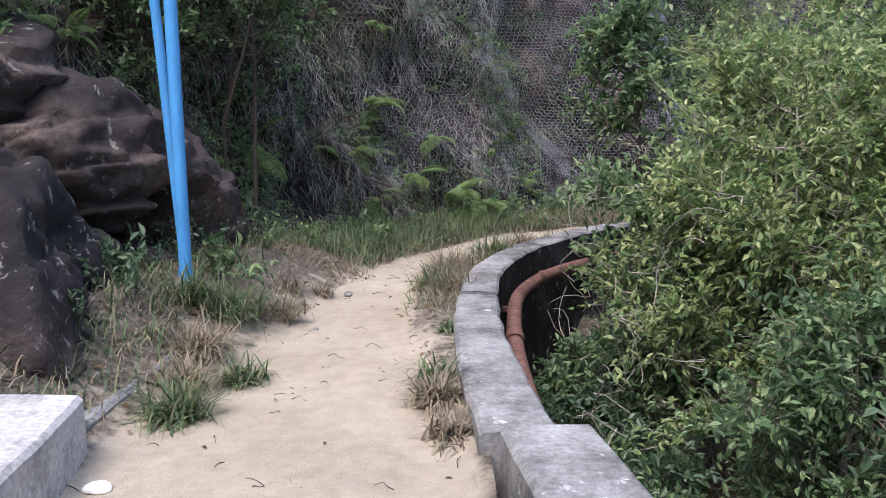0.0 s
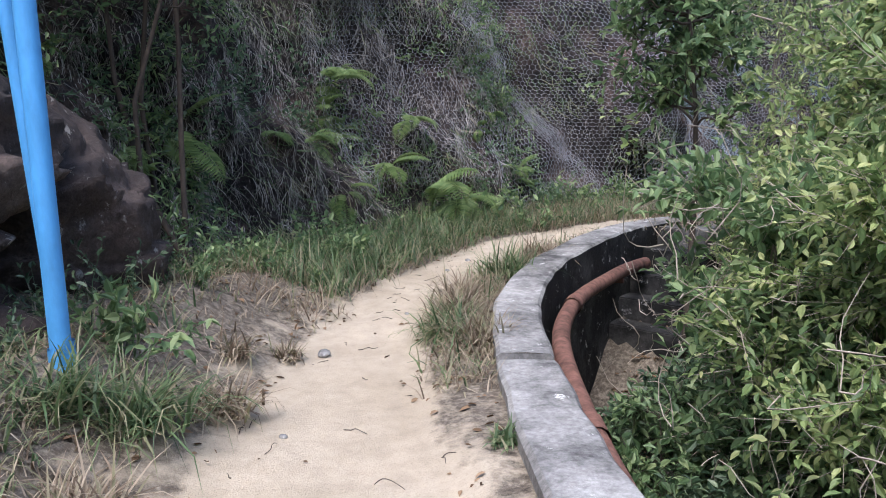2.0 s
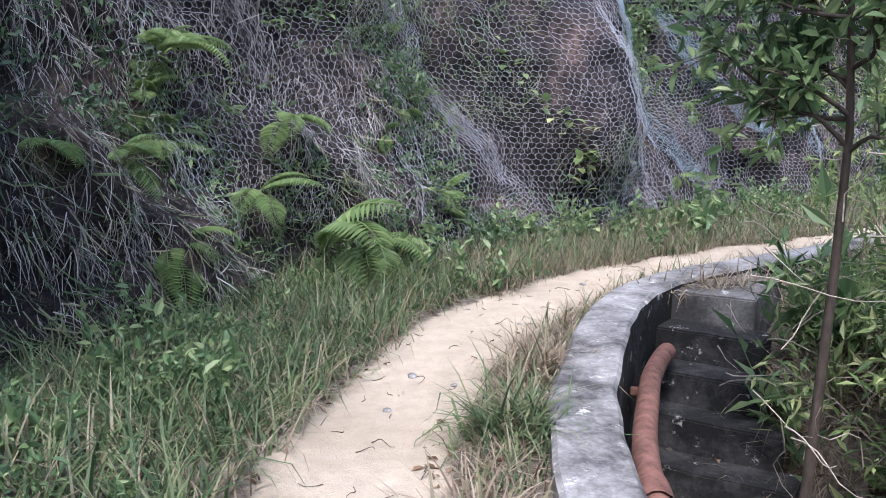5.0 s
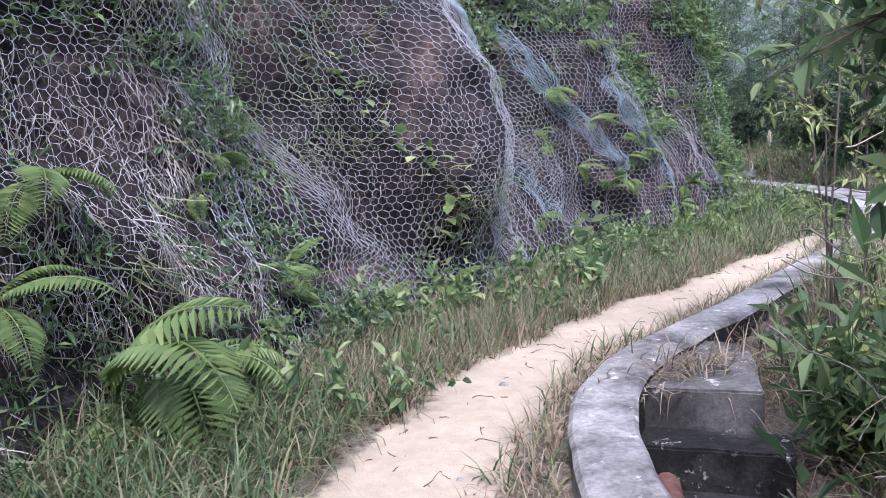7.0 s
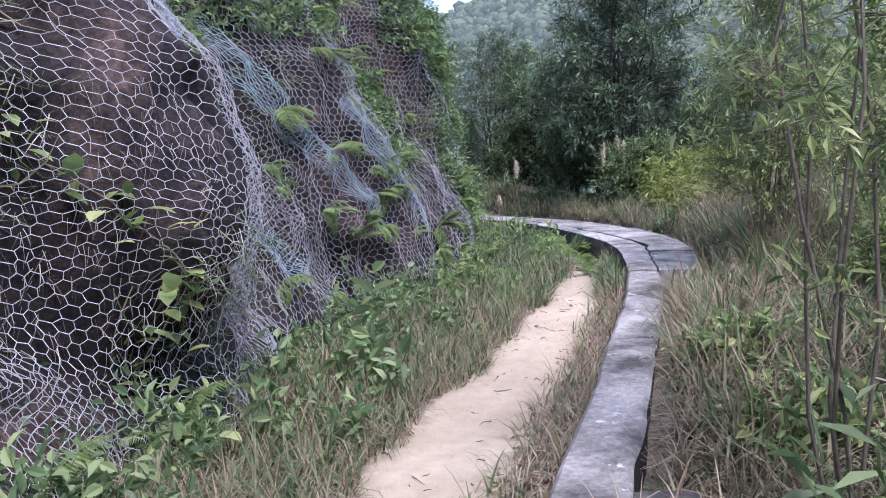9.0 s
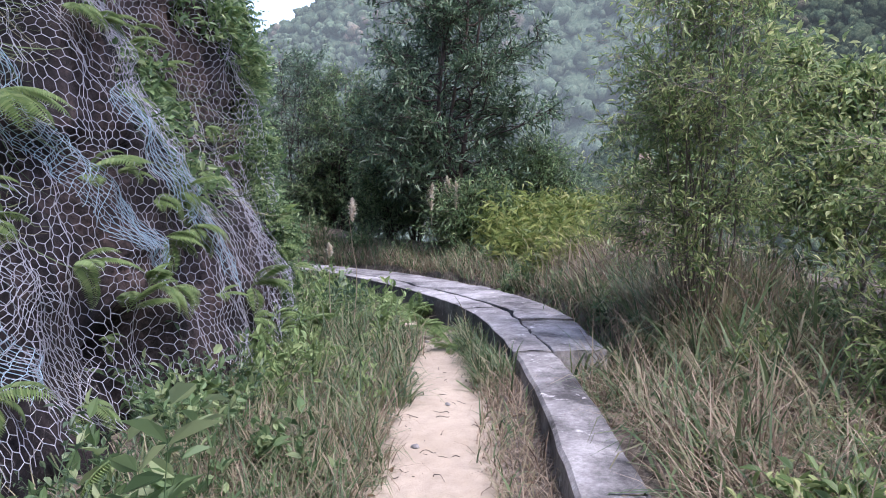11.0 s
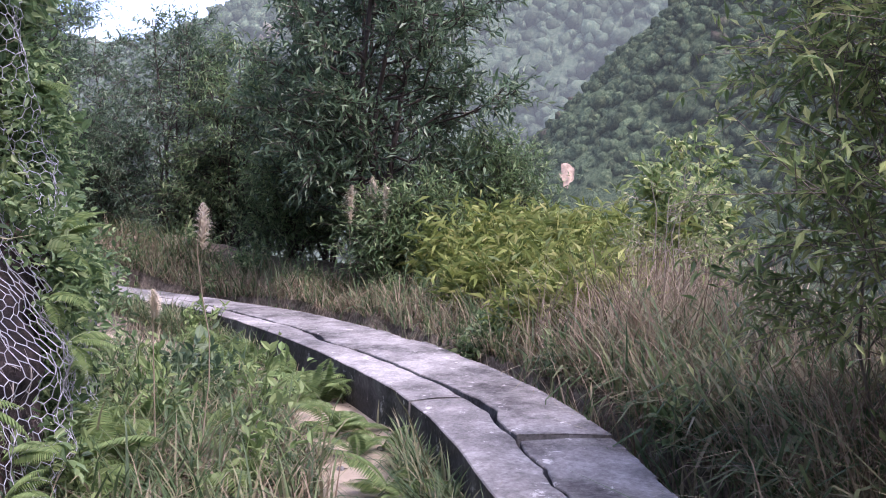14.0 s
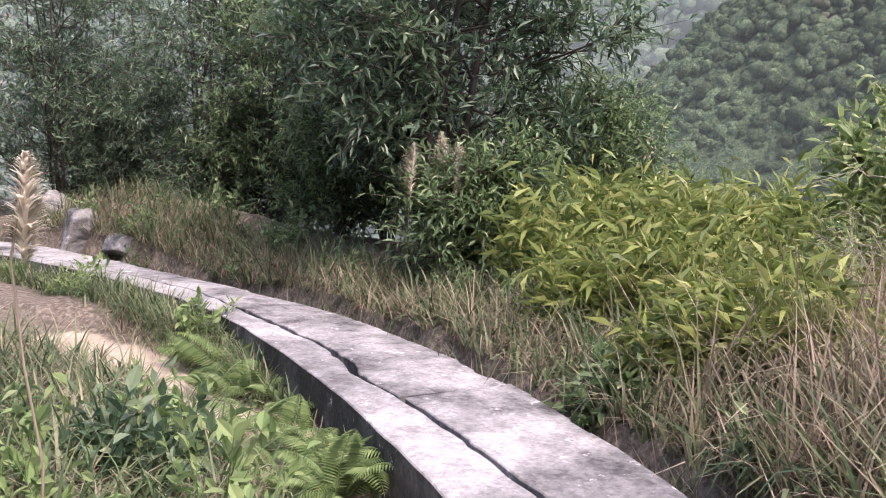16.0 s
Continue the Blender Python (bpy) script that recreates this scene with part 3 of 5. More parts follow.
boulder((15.45, 21.7, 0.42), (0.42, 0.36, 0.34), 17, "pale rounded rock on the soil bank", 15, 9, CONCRETE_WORN, rough=0.3)
boulder((15.3, 20.9, 0.36), (0.26, 0.3, 0.22), 19, "small pale rock on the soil bank", 40, 9, CONCRETE_WORN, rough=0.3)
boulder((15.9, 22.6, 0.5), (0.5, 0.4, 0.4), 21, "weathered rock half buried in the soil bank", 70, 9, CONCRETE_WORN, rough=0.3)


# ---- plants: kinds ----
LEAF_BROAD, LEAF_NARROW, LEAF_ROUND = oval_leaf_shape(0.25, 0.16), leaf_shape(0.14, 0.12, 0.04), broad_leaf_shape(0.34, 0.14)


def rand_dirs(n, up=0.0):
    d = unit(rng.normal(size=(n, 3)))
    d[:, 2] += up
    return unit(d)


def leaf_twigs(starts, dirs, length, per, size, shape, droop=0.25):
    """Leaves set along twigs. Returns leaf vertices and faces, and the twig lines."""
    n = len(starts)
    L = length * rng.uniform(0.6, 1.3, n)
    bend = rng.normal(size=(n, 3)) * 0.25 - np.array([0, 0, droop])
    t = np.linspace(0.15, 1, per)[None, :] + rng.uniform(-0.05, 0.05, (n, per))
    p = starts[:, None] + dirs[:, None] * (L[:, None] * t)[..., None] + bend[:, None] * (L[:, None] * t**2)[..., None] * 0.5
    d = unit(dirs[:, None] * 0.6 + rng.normal(size=(n, per, 3)) * 0.62 + np.array([0, 0, -0.12]))
    p, d = p.reshape(-1, 3), d.reshape(-1, 3)
    up = unit(rng.normal(size=(len(p), 3)) * 0.45 + np.array([0, 0, 1.0]))
    rot = frames(d, up)
    sz = size * rng.uniform(0.55, 1.25, len(p))
    v, f = scatter(*shape, p, rot, sz)
    tt = np.array([0, 0.5, 1.0])[None, :]
    lines = starts[:, None] + dirs[:, None] * (L[:, None] * tt)[..., None] + bend[:, None] * (L[:, None] * tt**2)[..., None] * 0.5
    return v, f, lines


def bent(a, b, n=5, wob=0.06):
    """A gently curved line from a to b."""
    n = max(n, 7)
    t = np.linspace(0, 1, n)[:, None]
    k = wob * np.linalg.norm(b - a)
    return a + (b - a) * t + k * (rng.normal(size=3) * np.sin(t * np.pi) * 1.2 + rng.normal(size=3) * np.sin(t * 2 * np.pi) * 0.6 + rng.normal(size=3) * np.sin(t * 3 * np.pi) * 0.3)


def woody(name, label, category, base, height, spread, leaf, shape, leaf_mat, bark=None, stems=3, limbs=9, twigs=22, per=9, trunk_r=0.03, crown_from=0.25, lean=(0, 0), twig_len=0.35, group="", squash=1.0):
    """Shrub or tree: bent stems, limbs, twigs and single leaves. Built round its own base."""
    bark = bark or BARK
    th = thing(name, label, category, base, group)
    lines, radii, starts, dirs = [], [], [], []
    for k in range(stems):
        a0 = rng.uniform(0, 2 * np.pi)
        foot = np.array([math.cos(a0), math.sin(a0), 0]) * 0.06 * spread * (stems > 1)
        top = np.array([math.cos(a0) * spread * 0.35 + lean[0], math.sin(a0) * spread * 0.35 + lean[1], height * rng.uniform(0.75, 0.97)])
        stem = bent(foot, top, 7, 0.03 if stems > 1 else 0.012)
        lines.append(stem), radii.append((trunk_r, trunk_r * 0.3))
        for _ in range(limbs):
            u = rng.uniform(crown_from, 1.0)
            i = u * (len(stem) - 1)
            q = stem[int(i)] + (stem[min(int(i) + 1, len(stem) - 1)] - stem[int(i)]) * (i % 1)
            a = rng.uniform(0, 2 * np.pi)
            reach = spread * rng.uniform(0.45, 1.0) * math.sqrt(max(0.12, 1 - ((u - crown_from) / (1 - crown_from) * 0.95) ** 2))
            e = q + np.array([math.cos(a) * reach, math.sin(a) * reach * squash, rng.uniform(0.1, 0.7) * reach])
            limb = bent(q, e, 5, 0.08)
            lines.append(limb), radii.append((trunk_r * 0.35, trunk_r * 0.1))
            w = 0.2 + 0.8 * rng.uniform(0, 1, twigs) ** 0.6
            j = w * (len(limb) - 1.001)
            jj = j.astype(int)
            s = limb[jj] + (limb[jj + 1] - limb[jj]) * (j - jj)[:, None]
            starts.append(s)
            dirs.append(unit(unit(e - q)[None] * 0.7 + rng.normal(size=(twigs, 3)) * 0.6 + np.array([0, 0, 0.15])))
    starts, dirs = np.concatenate(starts), np.concatenate(dirs)
    v, f, tl = leaf_twigs(starts, dirs, twig_len, per, leaf, shape)
    bv, bf = tubes(lines, radii, 6)
    tv, tf = tubes(list(tl[:, [0, 2]]), [(trunk_r * 0.09 + 0.0015, 0.0012)] * len(tl), 3)
    obj("trunk", mesh_np("trunk", np.r_[bv, tv], np.r_[bf, tf + len(bv)], bark, True), th)
    obj("crown", mesh_np("crown", v, f, leaf_mat), th)
    return th


def gz(x, y):
    return float(ground_height(np.array([[x, y]]))[0])


def blades(pos, height, mat_, name, label, category="grass", lean=0.45, width=0.006, curl=1.5, kind="stuff", hang=False, normals=None, parent=None, wind=(0, 0)):
    n = len(pos)
    if hang:
        d = np.tile([0, 0, -1.0], (n, 1)) + rng.normal(size=(n, 3)) * 0.45 + (normals * rng.uniform(0.15, 0.9, n)[:, None] if normals is not None else 0)
        up = normals + np.array([0, 0, 0.3]) if normals is not None else None
    else:
        a = rng.uniform(0, 2 * np.pi, n)
        k = rng.uniform(0.05, 1, n) * lean
        d = np.c_[np.cos(a) * k + wind[0], np.sin(a) * k + wind[1], np.ones(n)]
        up = np.c_[-np.cos(a), -np.sin(a), np.full(n, 0.2)]
    h = height * rng.uniform(0.45, 1.25, n)
    outv, outf, base = [], [], 0
    group = rng.integers(0, 3, n)
    for g, c in enumerate((curl * 0.45, curl, curl * 1.45)):
        m = group == g
        if not m.any():
            continue
        t = blade_shape(3, 1.0, 0, c)
        sc = np.c_[width * rng.uniform(0.6, 1.4, m.sum()), h[m], h[m]]
        v, f = scatter(t[0], t[1], pos[m], frames(d[m], up[m] if up is not None else None), sc)
        outv.append(v), outf.append(f + base)
        base += len(v)
    me = mesh_np(name, np.concatenate(outv), np.concatenate(outf), mat_)
    ob = obj(name, me, parent)
    return tagged(ob, label, category, kind=kind) if parent is None else tagged(ob, kind="stuff")


def along_line(line, i0, i1, lo, hi, n, clump=0.0):
    """Random ground places beside a run, between two signed offsets (right is plus); gathered into clumps."""
    m = max(1, int(n * (1 - clump) + n * clump / 14))
    k = rng.integers(i0, i1, n)
    off = rng.uniform(lo, hi, n)
    if clump > 0:
        c = rng.integers(0, m, n)
        kk, oo = rng.integers(i0, i1, m), rng.uniform(lo, hi, m)
        k, off = kk[c] + rng.normal(size=n) * 0.7, oo[c] + rng.normal(size=n) * 0.05
    k = np.clip(k.astype(int), 0, len(line) - 1)
    p = line[k] + side(line)[k] * off[:, None] + rng.normal(size=(n, 2)) * 0.03
    return p


def clear(p, gap=0.0):
    """Leaves out what would stand on the trodden line or the wall."""
    kt, dt, at = nearest(TROD, p)
    kw, dw, aw = nearest(WALL, p)
    wide = np.where(kw > K3, 0.93, 0.4)
    wob = 0.10 * vnoise(p, 2.2, 12)
    ok = (at > TROD_HALF[kt] + gap + wob) & ~((dw > -0.02) & (dw < wide))
    return p[ok]


def on_ground(p):
    return np.c_[p, ground_height(p) - 0.01]


def s_at(x, y):
    return near_xy(FOOT, x, y) * 0.1


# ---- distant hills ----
def hill_mat(name, cols, haze_glow, scale):
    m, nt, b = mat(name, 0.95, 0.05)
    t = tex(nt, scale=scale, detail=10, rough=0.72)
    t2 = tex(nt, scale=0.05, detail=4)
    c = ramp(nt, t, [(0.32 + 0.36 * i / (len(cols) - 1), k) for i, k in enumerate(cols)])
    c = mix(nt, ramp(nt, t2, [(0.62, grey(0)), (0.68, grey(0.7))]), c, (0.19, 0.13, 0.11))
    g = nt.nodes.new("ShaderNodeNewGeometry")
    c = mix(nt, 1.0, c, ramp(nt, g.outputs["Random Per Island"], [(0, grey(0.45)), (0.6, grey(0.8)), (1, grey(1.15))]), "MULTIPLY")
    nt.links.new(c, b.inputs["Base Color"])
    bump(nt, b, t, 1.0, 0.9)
    # bluish emission imitates haze over the distant woods
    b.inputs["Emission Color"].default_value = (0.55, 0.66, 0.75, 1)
    b.inputs["Emission Strength"].default_value = haze_glow
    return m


def hill(name, az0, az1, r0, r1, ridge, bumps, material, label, step=0.25):
    """A wooded hillside around the valley: azimuth in degrees from north to east, ridge(azimuth) its angle of rise."""
    az = np.arange(az0, az1, step)
    u = np.linspace(0, 1, 70)
    A, U = np.meshgrid(np.radians(az), u, indexing="ij")
    r = r0 + (r1 - r0) * U
    top = np.tan(np.radians(ridge(np.degrees(A)))) * r1
    z = -30 + (top + 30) * np.sin(U * np.pi / 2) ** 1.15
    p = np.stack([6 + np.sin(A) * r, 13 + np.cos(A) * r, z], -1).reshape(-1, 3)
    k = bumps * (np.abs(vnoise(p, 0.22, 3)) * 1.0 + 0.6 * np.abs(vnoise(p, 0.5, 4)))
    p[:, 2] += k + 3.5 * bumps * vnoise(p, 0.03, 7) * U.ravel() ** 0.3
    p[:, :2] += 0.7 * bumps * np.c_[vnoise(p, 0.3, 14), vnoise(p, 0.3, 15)]
    a, b2 = A.shape
    i, j = np.meshgrid(np.arange(a - 1), np.arange(b2 - 1), indexing="ij")
    q = (i * b2 + j).ravel()
    me = mesh_np(name, p, np.stack([q, q + b2, q + b2 + 1, q + 1], 1), material, False)
    tagged(new(name, me), label, "backdrop", kind="structure")


def crowns(name, n, az0, az1, r0, r1, ridge, size, material, label, lumps, detail):
    """Tree crowns over a hillside, each a few rough lumps."""
    A, U = np.radians(rng.uniform(az0, az1, n)), rng.uniform(0.05, 1, n) ** 0.8
    r = r0 + (r1 - r0) * U
    z = -30 + (np.tan(np.radians(ridge(np.degrees(A)))) * r1 + 30) * np.sin(U * np.pi / 2) ** 1.15
    pos = np.c_[6 + np.sin(A) * r, 13 + np.cos(A) * r, z]
    pos[:, 2] += 3.5 * size * 0.6 * vnoise(pos, 0.03, 7) * U**0.3 + size * 0.75
    sz = size * rng.uniform(0.5, 1.3, n)
    q = np.repeat(np.arange(n), lumps)
    at = pos[q] + unit(rng.normal(size=(len(q), 3)) + np.array([0, 0, 0.4])) * (sz[q] * rng.uniform(0.25, 0.75, len(q)))[:, None]
    V, Fc, base = [], [], 0
    for k in range(4):
        bm = bmesh.new()
        bmesh.ops.create_icosphere(bm, subdivisions=detail, radius=1)
        for v in bm.verts:
            v.co *= 1 + 0.6 * noise.noise(v.co * 1.9 + Vector((k * 7, 0, 0))) + 0.45 * noise.noise(v.co * 5.1 + Vector((0, k * 5, 0)))
        tv, tf = np.array([v.co[:] for v in bm.verts]), np.array([[v.index for v in f.verts] for f in bm.faces])
        bm.free()
        e = at[k::4]
        v, f = scatter(tv, tf, e, frames(rng.normal(size=(len(e), 3))), sz[q][k::4] * rng.uniform(0.35, 0.75, len(e)))
        V.append(v), Fc.append(f + base)
        base += len(v)
    tagged(new(name, mesh_np(name, np.concatenate(V), np.concatenate(Fc), material, True)), label, "trees", kind="stuff")


# haze put in as emission, stronger on the far hill
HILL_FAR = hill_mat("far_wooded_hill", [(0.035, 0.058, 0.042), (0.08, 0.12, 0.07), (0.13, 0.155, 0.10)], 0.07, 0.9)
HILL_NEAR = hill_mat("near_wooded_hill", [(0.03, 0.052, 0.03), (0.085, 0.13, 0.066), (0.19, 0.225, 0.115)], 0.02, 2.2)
RIDGE_FAR = lambda a: np.interp(a, [5, 40, 53, 58, 64, 75, 90, 120], [5.5, 7.5, 8.6, 10.8, 14.0, 18, 22, 23])
RIDGE_NEAR = lambda a: np.interp(a, [66, 74, 82, 90, 105, 200], [-6, -1, 7, 14, 21, 20])
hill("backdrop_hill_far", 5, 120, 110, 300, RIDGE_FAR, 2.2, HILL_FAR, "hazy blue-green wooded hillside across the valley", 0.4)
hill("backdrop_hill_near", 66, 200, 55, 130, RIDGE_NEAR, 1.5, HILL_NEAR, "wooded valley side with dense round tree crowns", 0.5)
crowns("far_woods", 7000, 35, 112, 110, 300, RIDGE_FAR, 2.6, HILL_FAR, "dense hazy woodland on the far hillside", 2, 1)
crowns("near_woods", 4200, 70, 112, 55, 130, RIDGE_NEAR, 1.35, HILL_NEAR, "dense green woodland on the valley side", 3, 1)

sc, _u = np.meshgrid(np.linspace(-1, 1, 13), np.linspace(-1, 1, 13), indexing="ij")
_r = np.hypot(sc, _u).ravel()
SCAR_A, SCAR_R = math.atan2(0.9874, 0.1532), 88.0
_d, _l = np.array([math.sin(SCAR_A), math.cos(SCAR_A)]), np.array([math.cos(SCAR_A), -math.sin(SCAR_A)])
_q = np.array([6.0, 13.0]) + _d * SCAR_R + _l * (sc.ravel() * 0.8 * (1 + 0.35 * vnoise(np.c_[sc.ravel(), _u.ravel()], 1.7, 3)))[:, None] + _d * (_u.ravel() * 0.9)[:, None]
_z = 4.9 + 1.5 * _u.ravel() + 0.35 * vnoise(np.c_[sc.ravel(), _u.ravel()], 2.5, 5)
_i, _j = np.meshgrid(np.arange(12), np.arange(12), indexing="ij")
_k = (_i * 13 + _j).ravel()
_f = np.stack([_k, _k + 13, _k + 14, _k + 1], 1)
_f = _f[(_r[_f] * (1 + 0.3 * vnoise(np.c_[sc.ravel(), _u.ravel()], 3.1, 9)[_f])).mean(1) < 0.85]
tagged(new("earth_scar", mesh_np("earth_scar", np.c_[_q, _z], _f, WHITE_EARTH, True)), "pale bare earth scar on the wooded hillside", "earth", kind="structure")

# ---- netting ----
SN0, SN1, SN2 = s_at(0.3, 12.4), s_at(4.2, 14.5), s_at(8.9, 16.8)


def hex_edges(s0, s1, h0, h1, w):
    """Honeycomb edges over a rectangle: pairs of 2D points."""
    hgt = w * 1.12
    rows = int((h1 - h0) / (hgt * 0.75)) + 1
    colsn = int((s1 - s0) / w) + 1
    i, j = np.meshgrid(np.arange(colsn), np.arange(rows), indexing="ij")
    cx = s0 + (i + 0.5 * (j % 2)) * w
    cy = h0 + j * hgt * 0.75
    a = np.stack([cx, cy + hgt / 2], -1)
    b1 = np.stack([cx - w / 2, cy + hgt / 4], -1)
    b2 = np.stack([cx + w / 2, cy + hgt / 4], -1)
    c1 = np.stack([cx - w / 2, cy - hgt / 4], -1)
    e = [(a, b1), (a, b2), (b1, c1)]
    return np.concatenate([np.stack([p.reshape(-1, 2), q.reshape(-1, 2)], 1) for p, q in e])


def netting(edges, warp, out, radius, material, name, parent):
    n = len(edges)
    flat = warp(edges.reshape(-1, 2))
    o = out + 0.03 * vnoise(flat, 2.3, 41) + 0.006 * vnoise(flat, 9, 43)
    p, _ = slope_point(flat[:, 0], flat[:, 1], o, 0.12)
    p = p.reshape(n, 2, 3)
    keep = np.linalg.norm(p[:, 1] - p[:, 0], axis=1) < 0.4
    p = p[keep]
    d = unit(p[:, 1] - p[:, 0])
    x = unit(np.cross(d, np.array([0.3, 0.9, 0.2])))
    y = np.cross(d, x)
    ang = np.array([0, 2.094, 4.189])
    ring = radius * (np.cos(ang)[None, :, None] * x[:, None] + np.sin(ang)[None, :, None] * y[:, None])
    v = np.concatenate([p[:, :1] + ring, p[:, 1:] + ring], 1).reshape(-1, 3)
    b = (np.arange(len(p)) * 6)[:, None, None]
    f = (b + np.array([(0, 1, 4, 3), (1, 2, 5, 4), (2, 0, 3, 5)])[None]).reshape(-1, 4)
    obj(name, mesh_np(name, v, f, material, True), parent)


def wob(q):
    return q + np.c_[0.05 * vnoise(q, 1.1, 51) + 0.005 * vnoise(q, 7, 55), 0.05 * vnoise(q, 1.1, 52) + 0.005 * vnoise(q, 7, 56)]


net = thing("rockfall_netting", "silvery hexagonal wire netting draped over the rock slope", "netting", kind="")
netting(hex_edges(SN0 - 1.5, SN0 + 0.6, 0.5, 4.4, 0.062), wob, 0.03, 0.0016, WIRE, "sheet", net)
netting(hex_edges(SN0 + 0.6, SN1 + 0.1, 0.05, 4.6, 0.062), wob, 0.07, 0.0021, WIRE, "sheet", net)
netting(hex_edges(SN1 - 0.2, SN2 + 0.6, 0.25, 5.2, 0.062), wob, 0.08, 0.0022, WIRE, "sheet", net)


def fold(points, width, cells, material=None):
    """A gathered strip of netting that hangs along a run of (s, h) points."""
    line = resample(points, 0.05)
    L = len(line) * 0.05
    e = hex_edges(0, cells * 0.062, 0, L, 0.062)

    def warp(q):
        k = np.clip((q[:, 1] / 0.05).astype(int), 0, len(line) - 1)
        u = (q[:, 0] / (cells * 0.062) - 0.5)
        wid = width * (0.7 + 0.5 * np.abs(vnoise(np.c_[q[:, 1], q[:, 1] * 0], 1.3, 61)))
        return line[k] + side(line)[k] * (u * wid)[:, None] + 0.012 * np.c_[vnoise(q, 6, 71), vnoise(q, 6, 72)]
    netting(e, warp, 0.10, 0.0021, material or WIRE_BLUE, "fold", net)


fold([(SN0 + 0.5, 2.6), (SN0 + 1.2, 1.9), (SN0 + 1.8, 1.0), (SN0 + 2.3, 0.15)], 0.26, 7, WIRE)
fold([(SN1 - 0.6, 4.2), (SN1 - 0.35, 3.0), (SN1 + 0.0, 2.2), (SN1 + 0.35, 1.3), (SN1 + 1.0, 0.5)], 0.28, 9)
fold([(SN1 - 0.2, 3.4), (SN1 + 0.3, 2.2), (SN1 + 0.8, 1.2), (SN1 + 1.4, 0.4)], 0.34, 9, WIRE)
fold([(SN1 + 0.9, 2.6), (SN1 + 1.5, 1.7), (SN1 + 2.4, 0.9)], 0.26, 9)
fold([(SN1 + 2.2, 2.0), (SN1 + 2.8, 1.3), (SN1 + 3.2, 0.8)], 0.24, 7)


# ---- slope growth ----
def slope_scatter(n, s0, s1, h0, h1, seed, thr=-0.2, scale=0.9):
    s, h = rng.uniform(s0, s1, n), rng.uniform(h0, h1, n)
    ok = vnoise(np.c_[s, h], scale, seed) > thr
    p, nn = slope_point(s[ok], h[ok], 0.02)
    return p, np.c_[nn, np.full(len(nn), 0.15)]


SA = s_at(-3.6, 3.0)
p, nn = slope_scatter(42000, SA, SN0 + 1.3, 0.25, 4.4, 81, -0.5)
blades(p, 0.29, GRASS_DEAD, "dead_grass", "grey-brown dead grass hanging down the slope", hang=True, normals=nn, width=0.0031, curl=1.1)
p, nn = slope_scatter(17000, SN0 + 1.2, SN2 + 0.2, 0.3, 4.6, 83, 0.25)
blades(p, 0.2, GRASS_DEAD, "dead_grass", "dead grass matted beneath the wire netting", hang=True, normals=nn * 0.3, width=0.0022, curl=0.9)
p, nn = slope_scatter(15000, SA, SN2 + 1, 0.2, 4.6, 85, 0.0)
blades(p, 0.40, GRASS, "hanging_grass", "green grass tufts growing from the slope", hang=True, normals=nn, width=0.006, curl=-1.2)


def sprigs(p, nn, per, size, shape, material, name, label, length=0.22):
    d = unit(nn + rng.normal(size=nn.shape) * 0.45 + np.array([0, 0, 0.35]))
    v, f, tl = leaf_twigs(p, d, length, per, size, shape, 0.4)
    tagged(obj(name, mesh_np(name, v, f, material)), label, "foliage", kind="stuff")


p, nn = slope_scatter(4200, SA, SN0 + 1.5, 0.3, 4.4, 87, 0.15)
sprigs(p, nn, 7, 0.085, LEAF_NARROW, LEAF_MID, "slope_foliage", "narrow green leaves sprouting from the slope")
p, nn = slope_scatter(3600, SA, SN0 + 1.5, 0.3, 4.4, 89, 0.2)
sprigs(p, nn, 7, 0.06, LEAF_BROAD, LEAF_DARK, "slope_foliage", "dark small leaves in hollows of the slope")
p, nn = slope_scatter(5200, SN1 + 0.2, SN2 + 0.6, 0.3, 4.6, 91, 0.0)
sprigs(p, nn, 7, 0.075, LEAF_BROAD, LEAF_MID, "slope_foliage", "green leaves pushing through the netting")
p, nn = slope_scatter(6000, SN2 - 0.7, SN2 + 3.5, 0.2, 4.8, 93, -0.5)
sprigs(p, nn, 9, 0.048, LEAF_BROAD, LEAF_MID, "creeper", "small-leaved creeper covering the cliff corner", 0.3)
p, nn = slope_scatter(1400, SA - 2, SN0 + 2.0, 2.8, 5.6, 95, -0.3)
sprigs(p, nn, 8, 0.085, LEAF_NARROW, LEAF_DARK, "slope_foliage", "dark foliage along the upper slope", 0.35)

# leafy vine on the bare rock under the netting
SV = s_at(2.62, 13.75)
hv = np.linspace(0.15, 2.0, 30)
pv, nv = slope_point(SV + 0.25 * np.sin(hv * 2.1) - 0.12 * hv, hv, 0.12)
vine = thing("vine", "climbing vine with broad bright green leaves", "vine")
tv, tf = tubes([pv], [(0.006, 0.003)], 5)
obj("stem", mesh_np("stem", tv, tf, BARK, True), vine)
pp = np.repeat(pv, 3, axis=0) + rng.normal(size=(90, 3)) * 0.06
v, f = scatter(*LEAF_ROUND, pp, frames(unit(np.c_[np.repeat(nv, 3, 0), np.zeros(90)] + rng.normal(size=(90, 3)) * 0.7)), rng.uniform(0.07, 0.15, 90))
obj("leaves", mesh_np("leaves", v, f, LEAF_YELLOW), vine)


